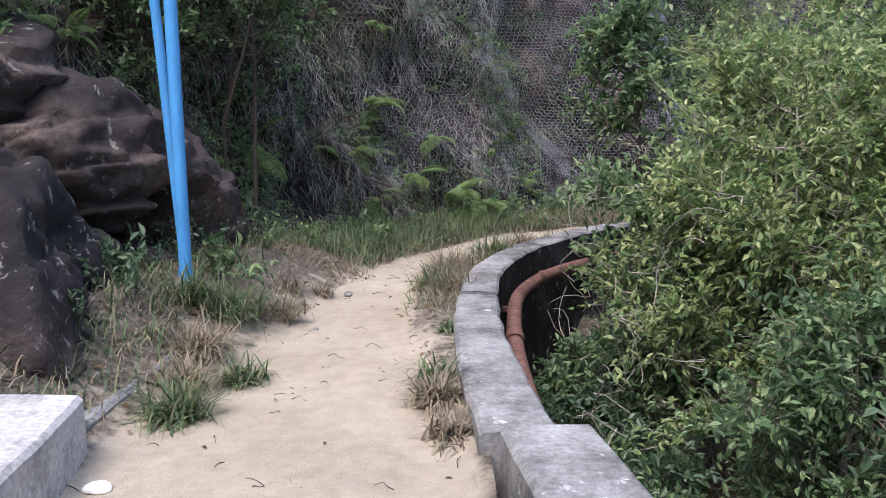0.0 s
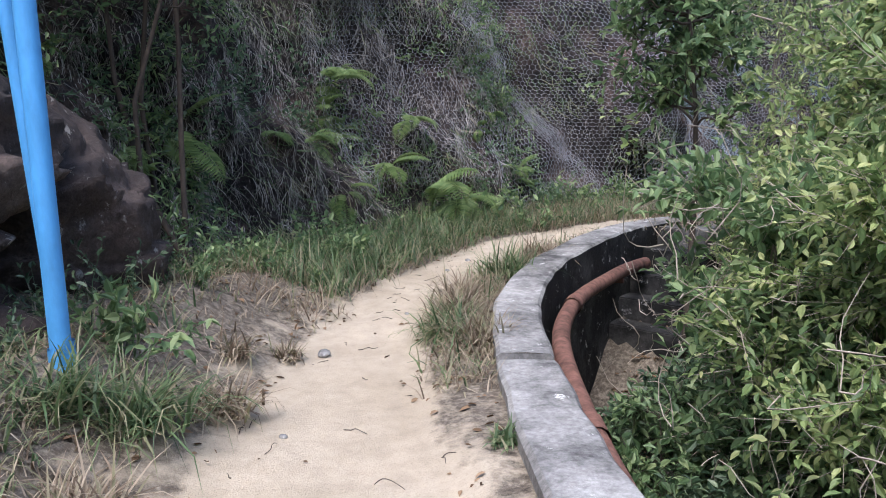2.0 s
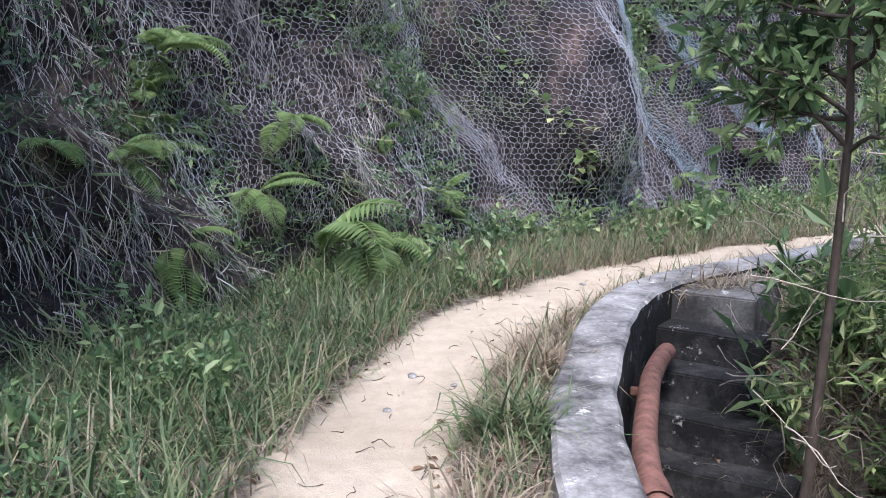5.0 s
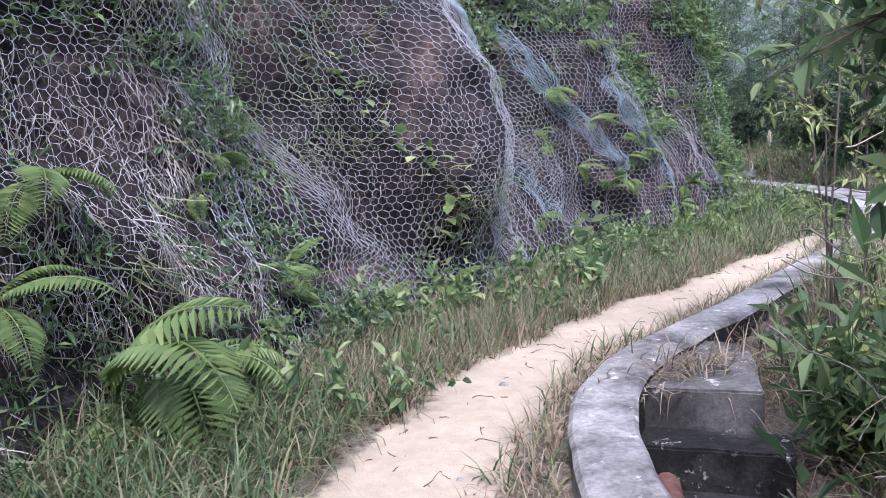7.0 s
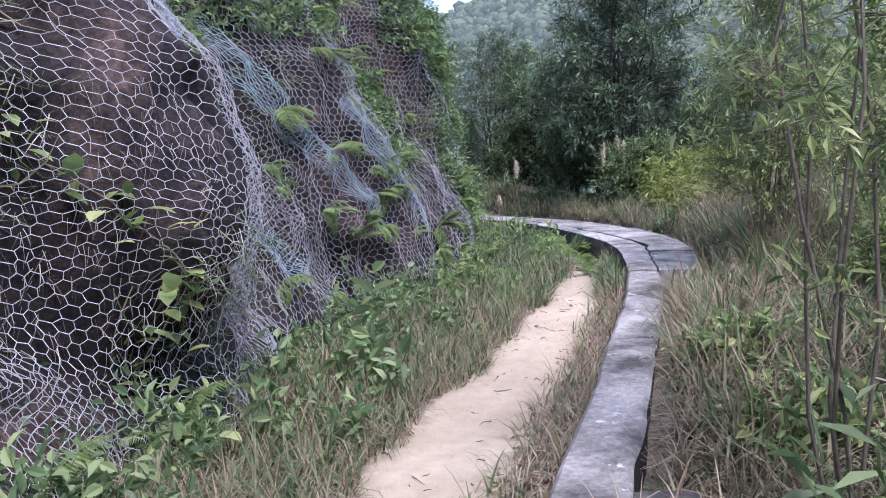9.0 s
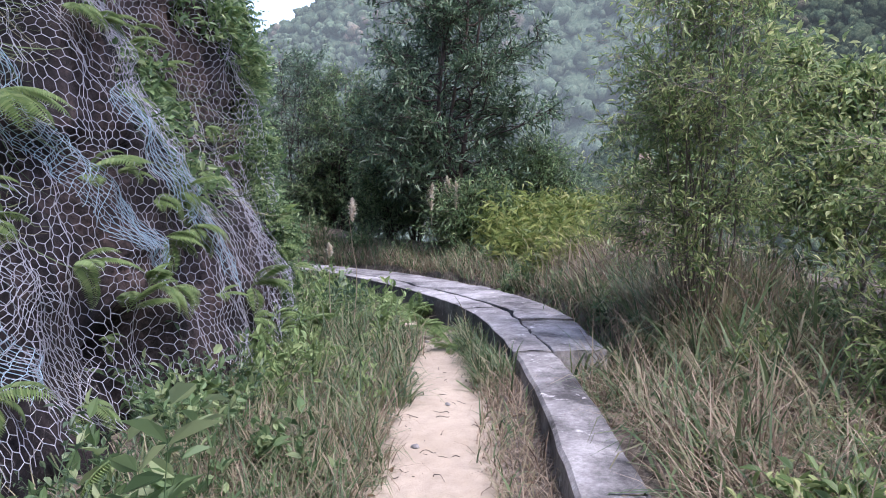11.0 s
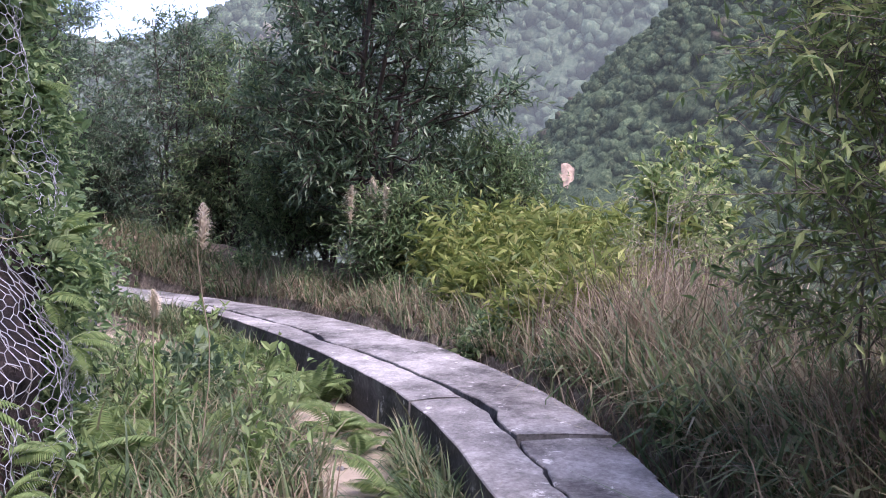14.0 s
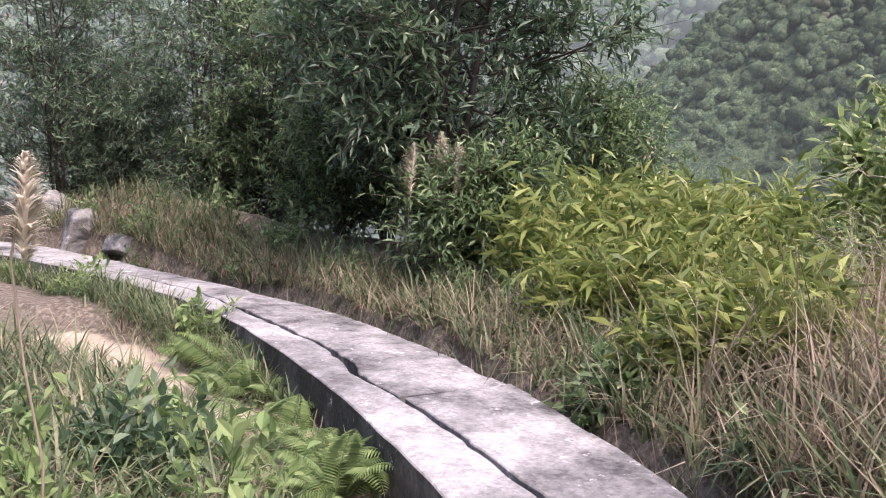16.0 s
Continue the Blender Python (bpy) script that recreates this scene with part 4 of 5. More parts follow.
# ---- ferns ----
def frond_mesh(pairs=24, arch=1.5, wide=0.26):
    V, Fc, base = [], [], 0
    t = np.linspace(0, 1, pairs + 4)
    a = 0.25 - arch * t**1.2
    y = np.r_[0, np.cumsum(np.cos(a[:-1]))] / len(t)
    z = np.r_[0, np.cumsum(np.sin(a[:-1]))] / len(t)
    line = np.c_[np.zeros_like(t), y, z]
    tv, tf = tubes([line], [(0.008, 0.002)], 3)
    V.append(tv), Fc.append(np.c_[tf[:, [0, 1, 2]]]), Fc.append(tf[:, [0, 2, 3]])
    base = len(tv)
    shp = leaf_shape(0.085, 0.22, 0.02)
    k = np.arange(3, pairs + 4)
    ln = wide * np.sin(np.clip((t[k] - 0.06) / 0.94, 0, 1) ** 0.7 * np.pi) ** 0.8 + 0.012
    for sgn in (-1, 1):
        d = np.c_[np.full(len(k), sgn * 1.0), 0.35 * np.cos(a[k]), 0.35 * np.sin(a[k]) - 0.1]
        up = np.c_[np.zeros(len(k)), -np.sin(a[k]), np.cos(a[k])]
        v, f = scatter(*shp, line[k], frames(d, up), ln)
        V.append(v), Fc.append(f + base)
        base += len(v)
    return mesh_np("frond", np.concatenate(V), np.concatenate(Fc), FERN)


FRONDS = [frond_mesh(26, 1.2, 0.24), frond_mesh(22, 1.7, 0.27), frond_mesh(24, 2.2, 0.22)]


def fern(at, size, n, label, facing=None, spread=2.6, rise=0.6, group="ferns on the slope"):
    th = thing("fern", label, "fern", at, group)
    a0 = rng.uniform(0, 6.28) if facing is None else math.atan2(facing[1], facing[0])
    for i in range(n):
        a = a0 + spread * ((i + 0.5) / n - 0.5) * (2.4 if facing is None else 1) + rng.normal() * 0.15
        e = rise + rng.normal() * 0.4
        ob = obj("frond", FRONDS[int(rng.integers(3))], th)
        ob.matrix_basis = pose(0, 0, 0, 0, 0, math.degrees(a) - 90) @ pose(0, 0, 0, math.degrees(e) - 15, rng.normal() * 12, 0) @ Matrix.Scale(size * rng.uniform(0.75, 1.15), 4)
    return th


for x, y, z, size, n in ((0.10, 11.95, 0.25, 1.05, 4), (0.42, 12.1, 0.25, 0.95, 4), (-0.35, 11.95, 0.75, 0.6, 4), (-0.15, 12.15, 1.25, 0.55, 4), (-0.95, 11.9, 1.7, 0.6, 5), (-0.9, 11.2, 0.5, 0.5, 4), (1.3, 13.05, 0.3, 0.5, 6), (1.0, 12.7, 0.25, 0.42, 6), (-2.2, 9.6, 1.2, 0.7, 4)):
    fern((x, y, z), size, n, "large green fern with arching fronds at the slope foot", (0.55, -0.8), 2.6, 0.55)
for i in range(84):
    s, h = rng.uniform(SA + 1, SN0 + 1.2), rng.uniform(0.6, 4.2)
    q, nq = slope_point([s], [h], 0.05)
    fern(q[0], rng.uniform(0.2, 0.42), int(rng.integers(3, 6)), "small fern rooted in the steep slope", nq[0], 2.4, rng.uniform(0.1, 0.8))
for i in range(64):
    s = rng.uniform(SN1 + 0.6, SN2 + 0.3)
    h = rng.uniform(0.3, 3.4)
    q, nq = slope_point([s], [h], 0.12)
    fern(q[0], rng.uniform(0.18, 0.38), int(rng.integers(3, 6)), "yellow-green fern growing through the netting", nq[0], 2.2, rng.uniform(0.2, 0.8))
for i in range(30):
    k = int(rng.integers(near_xy(FOOT, 2.0, 13.5), near_xy(FOOT, 9.1, 17.0)))
    q = FOOT[k] + FS[k] * rng.uniform(0.0, 0.35)
    fern((*q, gz(*q)), rng.uniform(0.3, 0.55), int(rng.integers(5, 8)), "leafy fern at the foot of the netted slope", FS[k], 3.6, 0.8)
for i in range(16):
    q = np.array([rng.uniform(7.6, 9.6), rng.uniform(15.3, 16.6)])
    if len(clear(q[None], 0.2)) and nearest(FOOT, q[None])[1][0] > 0.1:
        fern((*q, gz(*q)), rng.uniform(0.28, 0.45), int(rng.integers(6, 9)), "bright fern in the herb verge", None, 3.0, 0.8, "ferns in the verge")


for i in range(22):
    k = int(rng.integers(near_xy(WALL, 9.4, 14.4), near_xy(WALL, 12.6, 17.6)))
    q = WALL[k] - side(WALL)[k] * rng.uniform(0.1, 0.4)
    fern((*q, gz(*q)), rng.uniform(0.25, 0.45), int(rng.integers(5, 8)), "small green fern growing against the cracked wall", None, 3.0, 0.8, "ferns in the verge")


# ---- verge grass ----
def idx(line, x, y):
    return near_xy(line, x, y)


T0, T1, T2, T3, T4 = idx(TROD, -0.66, 3), idx(TROD, -0.5, 7.6), idx(TROD, 1.6, 11.4), idx(TROD, 7, 13.85), len(TROD) - 1
p = clear(along_line(TROD, T0, T1, -1.7, -0.7, 2600, 0.75), 0.12)
blades(on_ground(p), 0.17, GRASS_DRY, "dry_verge_grass", "dry brown grass on the sandy verge", width=0.004, lean=0.9)
p = clear(along_line(TROD, T0, T1, -1.9, -0.9, 2000, 0.85), 0.15)
blades(on_ground(p), 0.20, GRASS, "verge_grass", "green grass clumps on the verge", width=0.006, lean=0.8)
p = clear(along_line(TROD, T1 + 7, T2, -1.9, -0.4, 9500, 0.6), 0.10)
blades(on_ground(p), 0.34, GRASS, "tall_verge_grass", "tall green grass below the slope", width=0.0052, lean=0.6)
p = clear(along_line(TROD, T1, T2, -1.6, -0.3, 2500, 0.6), 0.03)
blades(on_ground(p), 0.28, GRASS_DRY, "dry_verge_grass", "dry grass edging the footpath", width=0.004, lean=0.9)
p = clear(along_line(TROD, T2, T3, -1.4, -0.2, 9000, 0.5), 0.06)
blades(on_ground(p), 0.30, GRASS, "tall_verge_grass", "tall seeding grass below the netting", width=0.0045, lean=0.5)
p = clear(along_line(TROD, T2, T3, -1.2, -0.2, 8500, 0.5), 0.02)
blades(on_ground(p), 0.27, GRASS_DRY, "dry_verge_grass", "reddish dry grass edging the footpath", width=0.0035, lean=0.6)
p = clear(along_line(TROD, T3, T4, -2.2, -0.15, 9000, 0.4), 0.02)
blades(on_ground(p), 0.38, GRASS, "tall_verge_grass", "green grass in the inner bend", width=0.007, lean=0.6)
p = clear(along_line(TROD, T3, T4, -1.4, 0.6, 6000, 0.4), 0.0)
blades(on_ground(p), 0.30, GRASS_DRY, "dry_verge_grass", "dry grass in the inner bend", width=0.0035, lean=0.7)
# strip between path and wall
p = clear(along_line(WALL, idx(WALL, 0.1, 6.3), K3, -0.32, 0.0, 5200, 0.65), 0.0)
blades(on_ground(p), 0.2, GRASS_DRY, "dry_strip_grass", "dry grass strip along the wall", width=0.0035, lean=0.7)
p = clear(along_line(WALL, idx(WALL, 0.1, 6.3), K3, -0.35, 0.0, 800, 0.8), 0.0)
blades(on_ground(p), 0.22, GRASS, "strip_grass", "green grass tufts along the wall", width=0.006, lean=0.7)
p = clear(along_line(WALL, K3, len(WALL) - 20, -0.3, 0.0, 11000, 0.7), 0.0)
blades(on_ground(p), 0.30, GRASS, "strip_grass", "green grass along the cracked wall", width=0.006, lean=0.7)


def tuft(at, size, n, material, label, lean=1.0, width=0.006):
    th = thing("grass_tuft", label, "grass tuft", at, "grass tufts beside the path")
    pos = np.c_[rng.normal(size=(n, 2)) * size * 0.22, np.zeros(n)]
    blades(pos, size, material, "foliage", "", lean=lean, width=width, parent=th)
    return th


for x, y, size, n, mt, lb in ((-1.30, 3.95, 0.30, 330, GRASS, "green grass tuft on the sandy path edge"), (-1.38, 4.35, 0.26, 240, GRASS_DRY, "dry grass tuft on the path edge"), (-1.12, 4.55, 0.22, 220, GRASS, "low grass tuft on the path edge"),
                              (-1.45, 4.9, 0.30, 300, GRASS_DRY, "brown dry grass tuft on the verge"), (-0.02, 4.15, 0.24, 380, GRASS_DRY, "dry sprawling grass tuft against the wall"), (0.03, 3.7, 0.2, 200, GRASS_DRY, "withered grass against the wall"),
                              (-0.03, 4.5, 0.2, 160, GRASS, "thin green grass against the wall"), (0.02, 5.5, 0.12, 80, GRASS, "tiny weed on the wall foot"), (-0.05, 7.2, 0.30, 380, GRASS, "large spreading grass tuft at the wall bend"),
                              (0.0, 7.55, 0.30, 420, GRASS_DRY, "large dry grass tuft at the wall bend"), (0.12, 7.0, 0.30, 420, GRASS_DRY, "dry reddish grass tuft over the wall bend"), (0.08, 8.1, 0.30, 320, GRASS_DRY, "tall grass tuft between path and wall"),
                              (-1.45, 5.6, 0.42, 300, GRASS, "broad green grass tuft at the pole foot"), (-1.7, 5.5, 0.36, 220, GRASS, "green grass tuft around the pole"), (-1.2, 6.0, 0.32, 220, GRASS_DRY, "dry grass tuft near the pole"),
                              (-1.25, 6.7, 0.2, 140, GRASS_DRY, "dry grass tuft on bare soil"), (-1.0, 6.9, 0.17, 120, GRASS_DRY, "straw-coloured grass tuft on bare soil"), (0.55, 9.0, 0.4, 340, GRASS, "seeding grass tuft by the curved wall"), (0.9, 9.7, 0.36, 300, GRASS_DRY, "dry tuft by the curved wall")):
    tuft((x, y, gz(x, y)), size, n, mt, lb, 1.0)


# herbs with broad leaves along the verge
SPRIGS = {}


def sprig_meshes(material, shape_id, shape, leaf):
    """A few leafy sprigs of one kind, one metre tall, to be shared."""
    key = (material.name, shape_id, round(leaf, 2))
    if key not in SPRIGS:
        made = []
        for _ in range(4):
            v, f, tl = leaf_twigs(np.zeros((2, 3)), unit(np.array([[0.05, 0, 1.0], [0.3, 0.15, 1.0]])), 0.95, 11, leaf, shape, 0.3)
            tv, tf = tubes(list(tl), [(0.007, 0.003)] * 2, 3)
            made.append(mesh_np("sprig", np.r_[v, tv], np.r_[f, tf[:, [0, 1, 2]] + len(v), tf[:, [0, 2, 3]] + len(v)], material))
        SPRIGS[key] = made
    return SPRIGS[key]


def herb(at, h, n, leaf, material, label, shape=LEAF_BROAD):
    th = thing("herb", label, "herb", at, "leafy weeds in the verge")
    kinds = sprig_meshes(material, len(shape[0]) + shape[0][1][0], shape, round(leaf / 0.4 / 0.04) * 0.04)
    for _ in range(max(3, n * 2 // 3)):
        ob = tagged(obj("sprig", kinds[int(rng.integers(4))], th), kind="stuff")
        ob.matrix_basis = pose(rng.normal() * h * 0.18, rng.normal() * h * 0.18, 0, rng.normal() * 20, rng.normal() * 20, rng.uniform(0, 360)) @ Matrix.Scale(h * rng.uniform(0.7, 1.2), 4)
    return th


def herbs(n, line, i0, i1, lo, hi, h, leaf, material, label, shape=LEAF_BROAD):
    for q in clear(along_line(line, i0, i1, lo, hi, n), 0.22):
        herb((*q, gz(*q)), h * rng.uniform(0.6, 1.3), int(rng.integers(5, 11)), leaf * rng.uniform(0.8, 1.2), material, label, shape)


herbs(30, TROD, T1 + 6, T2, -1.5, -0.6, 0.36, 0.065, LEAF_MID, "leafy green weed at the slope foot")
herbs(24, TROD, T2, T3, -1.5, -0.5, 0.40, 0.08, LEAF_MID, "bushy green weed below the netting")
herbs(40, TROD, T3, T4, -2.4, -0.5, 0.34, 0.065, FERN, "leafy weed in the inner bend")
herbs(16, TROD, T3 - 15, T4, -2.6, -0.8, 0.38, 0.07, LEAF_MID, "broad-leaved green weed in the inner bend")
herbs(44, FOOT, near_xy(FOOT, 1.0, 13.0), near_xy(FOOT, 8.8, 16.4), 0.05, 0.5, 0.34, 0.045, LEAF_DARK, "bushy weed at the foot of the netting")
herbs(22, TROD, T1 - 4, T2, -1.6, -0.75, 0.24, 0.06, LEAF_MID, "bright small-leaved weed on the verge")
herbs(12, TROD, T0 + 14, T1, -1.9, -1.2, 0.34, 0.06, LEAF_DARK, "dark small weed on the verge")
herbs(10, WALL, K2, K3, -0.3, -0.05, 0.22, 0.06, LEAF_MID, "young weed between path and wall", LEAF_NARROW)
herb((-1.62, 6.2, gz(-1.62, 6.2)), 0.5, 12, 0.06, LEAF_MID, "leafy weed beside the blue pole")
herb((10.35, 16.64, gz(10.35, 16.64)), 0.5, 22, 0.08, LEAF_DARK, "dense dark-leaved bush in the verge")
herb((10.55, 16.45, gz(10.55, 16.45)), 0.42, 18, 0.08, LEAF_DARK, "dense dark-leaved bush in the verge")

herbs(40, OUTER, 0, len(OUTER) - 8, 0.1, 1.5, 0.36, 0.07, LEAF_MID, "leafy weed beside the slab")
herbs(10, WALL, K2 + 10, K3 + 8, 0.5, 1.6, 0.26, 0.06, LEAF_YELLOW, "yellow-green weed beyond the wall")
for q in along_line(WALL, idx(WALL, 0.2, 2.4), idx(WALL, 0.76, 9.1), 0.7, 1.25, 17):
    woody("shrub", "low leafy undergrowth on the channel floor", "shrub", (*q, gz(*q)), rng.uniform(0.8, 1.25), 0.42, 0.075, LEAF_BROAD, LEAF_MID if rng.uniform() < 0.5 else LEAF_DARK, BARK_DARK, 4, 7, 9, 8, 0.01, 0.1, (0, 0), 0.22, "undergrowth in the channel")

STEP0, STEP1 = idx(WALL, 1.2, 9.95), idx(WALL, 2.9, 11.62)
for q in along_line(WALL, STEP0, STEP1, 1.15, 2.1, 13):
    herb((*q, gz(*q)), rng.uniform(0.45, 0.8), 9, 0.11, LEAF_MID if rng.uniform() < 0.6 else LEAF_YELLOW, "leafy weed crowding the concrete steps", LEAF_NARROW)
q = along_line(WALL, STEP0 - 8, STEP1 + 8, 1.05, 2.3, 2200, 0.4)
blades(on_ground(q), 0.5, GRASS_DRY, "channel_grass", "dry tangled grass beside the concrete steps", width=0.004, lean=1.2)
fallen_at = along_line(WALL, STEP0, STEP1, 0.6, 1.9, 900)

# ---- dark small tree and thicket at the slope ----
woody("tree", "slender dark tree with dense small leaves below the slope", "tree", (-1.95, 8.75, 0.3), 4.4, 0.9, 0.06, LEAF_BROAD, LEAF_MID, BARK_DARK, 4, 16, 20, 9, 0.026, 0.45, (0.1, 0.2), 0.3)
woody("shrub", "dark leafy shrub high on the bank", "shrub", (-3.1, 8.2, 1.0), 2.6, 0.9, 0.07, LEAF_BROAD, LEAF_MID, BARK_DARK, 3, 12, 20, 9, 0.02, 0.15)
woody("shrub", "green shrub above the boulders", "shrub", (-3.7, 6.6, 1.9), 1.5, 0.8, 0.08, LEAF_NARROW, LEAF_MID, BARK_DARK, 3, 10, 18, 8, 0.02, 0.1)

# ---- channel side: shrubs and trees beyond the wall ----
LOW = -1.6
woody("shrub", "large shrub with glossy yellow-green leaves beyond the wall", "shrub", (2.45, 5.7, LOW), 3.5, 1.25, 0.068, LEAF_BROAD, LEAF_YELLOW, TWIG, 7, 20, 26, 11, 0.016, 0.3, (0.15, 0.2), 0.34)
woody("shrub", "leafy green shrub rising from the channel", "shrub", (1.95, 4.35, LOW), 2.2, 0.85, 0.062, LEAF_BROAD, LEAF_MID, BARK, 6, 14, 22, 10, 0.018, 0.2, (0.2, 0), 0.3)
woody("shrub", "yellow-green leafy shrub beyond the wall", "shrub", (3.4, 7.4, LOW), 4.1, 1.4, 0.08, LEAF_BROAD, LEAF_YELLOW, BARK, 6, 16, 24, 10, 0.025, 0.3, (0.0, 0.0), 0.36)
woody("shrub", "green shrub with slender leaves in the channel", "shrub", (2.05, 6.9, LOW), 3.0, 0.8, 0.09, LEAF_BROAD, LEAF_MID, TWIG, 5, 14, 17, 8, 0.014, 0.25, (0, 0), 0.3)
woody("shrub", "low shaded shrub at the channel bottom", "shrub", (2.6, 3.3, LOW), 1.9, 0.9, 0.09, LEAF_BROAD, LEAF_DARK, BARK_DARK, 5, 12, 18, 8, 0.018, 0.1, (0, 0), 0.3)
woody("tree", "slim brown-barked tree with drooping green leaves", "tree", (2.02, 9.05, -1.4), 5.2, 0.6, 0.10, LEAF_BROAD, LEAF_MID, BARK_DARK, 1, 30, 11, 8, 0.036, 0.63, (-0.3, 0.1), 0.3)
woody("shrub", "shrub with pale twigs beside the concrete steps", "shrub", (3.0, 9.0, -1.2), 2.5, 0.7, 0.10, LEAF_NARROW, LEAF_YELLOW, TWIG, 4, 12, 14, 8, 0.016, 0.3, (0, 0), 0.3)
woody("shrub", "dark undergrowth shrub in the channel", "shrub", (3.4, 4.8, LOW), 3.3, 1.1, 0.09, LEAF_BROAD, LEAF_MID, BARK, 5, 14, 18, 8, 0.02, 0.15, (0, 0), 0.34)
woody("tree", "tall leafy tree behind the channel shrubs", "tree", (4.6, 8.9, -1.2), 4.4, 1.3, 0.09, LEAF_BROAD, LEAF_YELLOW, BARK, 2, 20, 16, 8, 0.04, 0.3, (0.1, 0), 0.38)
woody("tree", "slender grey sapling with thin upright stems", "tree", (3.78, 10.85, -0.2), 4.1, 0.5, 0.08, LEAF_NARROW, LEAF_YELLOW, BARK, 5, 10, 7, 7, 0.009, 0.25, (0.15, 0.1), 0.3)
woody("shrub", "broad-leaved bush by the concrete steps", "shrub", (3.3, 10.4, -0.25), 0.5, 0.2, 0.13, LEAF_NARROW, LEAF_YELLOW, BARK, 3, 4, 4, 6, 0.012, 0.4, (0, 0), 0.16)
woody("shrub", "small weedy shrub beyond the wall", "shrub", (4.6, 11.2, -0.1), 0.32, 0.3, 0.08, LEAF_BROAD, LEAF_YELLOW, BARK, 5, 6, 8, 7, 0.01, 0.1, (0, 0), 0.2)
woody("shrub", "leafy shrub beyond the wall with yellowing leaves", "shrub", (6.3, 10.1, -0.1), 1.5, 0.7, 0.075, LEAF_NARROW, LEAF_YELLOW, BARK, 5, 9, 10, 8, 0.016, 0.2, (0, 0), 0.3)
woody("shrub", "low green shrub beside the wall", "shrub", (5.4, 11.75, 0), 0.35, 0.3, 0.075, LEAF_BROAD, LEAF_YELLOW, BARK, 4, 5, 7, 7, 0.008, 0.1, (0, 0), 0.16)
woody("shrub", "tall thicket of thin grey stems with small leaves", "shrub", (8.75, 12.5, 0.1), 3.3, 0.7, 0.07, LEAF_NARROW, LEAF_YELLOW, BARK, 16, 9, 11, 9, 0.009, 0.25, (0, 0), 0.32)
woody("shrub", "yellow-green shrub beside the thicket", "shrub", (8.3, 10.8, 0), 2.4, 1.0, 0.058, LEAF_BROAD, LEAF_YELLOW, BARK, 6, 12, 15, 9, 0.016, 0.2, (0, 0), 0.32)
woody("shrub", "green shrub in the dry grass", "shrub", (7.2, 11.1, 0), 1.0, 0.55, 0.075, LEAF_NARROW, LEAF_YELLOW, BARK, 6, 9, 14, 8, 0.012, 0.15, (0, 0), 0.28)
woody("shrub", "small green shrub at the slab edge", "shrub", (11.95, 14.85, 0.1), 0.45, 0.26, 0.075, LEAF_BROAD, LEAF_MID, BARK, 5, 5, 8, 7, 0.008, 0.1, (0, 0), 0.14)
woody("shrub", "sparse shrub with bare twigs above the grass", "shrub", (12.4, 13.6, 0.1), 1.75, 0.5, 0.07, LEAF_NARROW, LEAF_YELLOW, TWIG, 4, 7, 5, 5, 0.009, 0.3, (0, 0), 0.25)
woody("shrub", "leafy shrub in the tall grass", "shrub", (14.2, 13.4, 0.1), 2.0, 0.6, 0.10, LEAF_BROAD, LEAF_YELLOW, BARK, 4, 8, 9, 8, 0.012, 0.3, (0, 0), 0.28)

woody("shrub", "light green bush with fine leaves in the rough grass", "shrub", (10.6, 11.4, gz(10.6, 11.4)), 2.2, 1.0, 0.08, LEAF_BROAD, LEAF_YELLOW, BARK, 6, 14, 16, 9, 0.014, 0.15, (0, 0), 0.32)
woody("shrub", "pale green bush with fine leaves behind the grass", "shrub", (6.6, 9.2, gz(6.6, 9.2)), 2.8, 1.1, 0.08, LEAF_BROAD, LEAF_YELLOW, BARK, 6, 14, 16, 9, 0.014, 0.15, (0, 0), 0.32)

# ---- beyond the slab ----
woody("tree", "large dark-green tree with reddish trunk beyond the slab", "tree", (15.7, 17.3, 0), 6.3, 1.75, 0.13, LEAF_NARROW, LEAF_DARK, BARK_DARK, 5, 26, 21, 9, 0.05, 0.22, (0, 0), 0.42)
for x, y, h, w, mt, lb in ((16.0, 18.6, 1.5, 0.8, LEAF_MID, "bushy green shrub under the large tree"), (14.6, 16.5, 1.1, 0.7, LEAF_MID, "low green shrub under the large tree"), (16.4, 15.9, 1.8, 0.9, LEAF_MID, "green shrub beside the large tree"),
                           (17.0, 20.2, 3.4, 1.1, LEAF_MID, "dark dense shrub beyond the slab"), (17.2, 21.6, 3.9, 1.5, LEAF_DARK, "tall dark thicket tree beyond the slab"), (16.9, 23.5, 4.0, 1.5, LEAF_DARK, "leafy thicket tree beyond the slab"),
                           (15.4, 25.3, 3.6, 1.5, LEAF_MID, "leafy tree at the end of the bend"), (17.8, 18.9, 3.4, 1.3, LEAF_DARK, "dark shrub behind the large tree"), (13.2, 26.5, 3.7, 1.6, LEAF_YELLOW, "leafy tree behind the cliff corner"),
                           (11.2, 25.0, 3.5, 1.5, LEAF_YELLOW, "light green tree behind the cliff corner"), (18.6, 24.5, 5.0, 1.8, LEAF_DARK, "tall dark tree in the thicket"), (10.0, 20.6, 3.4, 0.9, LEAF_MID, "shrub growing round the cliff corner"), 
                           (17.5, 23.0, 2.0, 1.2, LEAF_DARK, "dark shrub filling the thicket"), (17.6, 20.6, 1.8, 0.9, LEAF_DARK, "dark shrub filling the thicket")):
    woody("tree" if h > 3 else "shrub", lb, "tree" if h > 3 else "shrub", (x, y, gz(x, y) - 0.05), h, w, 0.095, LEAF_BROAD if mt is LEAF_YELLOW else LEAF_NARROW, mt, BARK_DARK, 6, 17, 16, 9, 0.024, 0.05, (0, 0), 0.38)

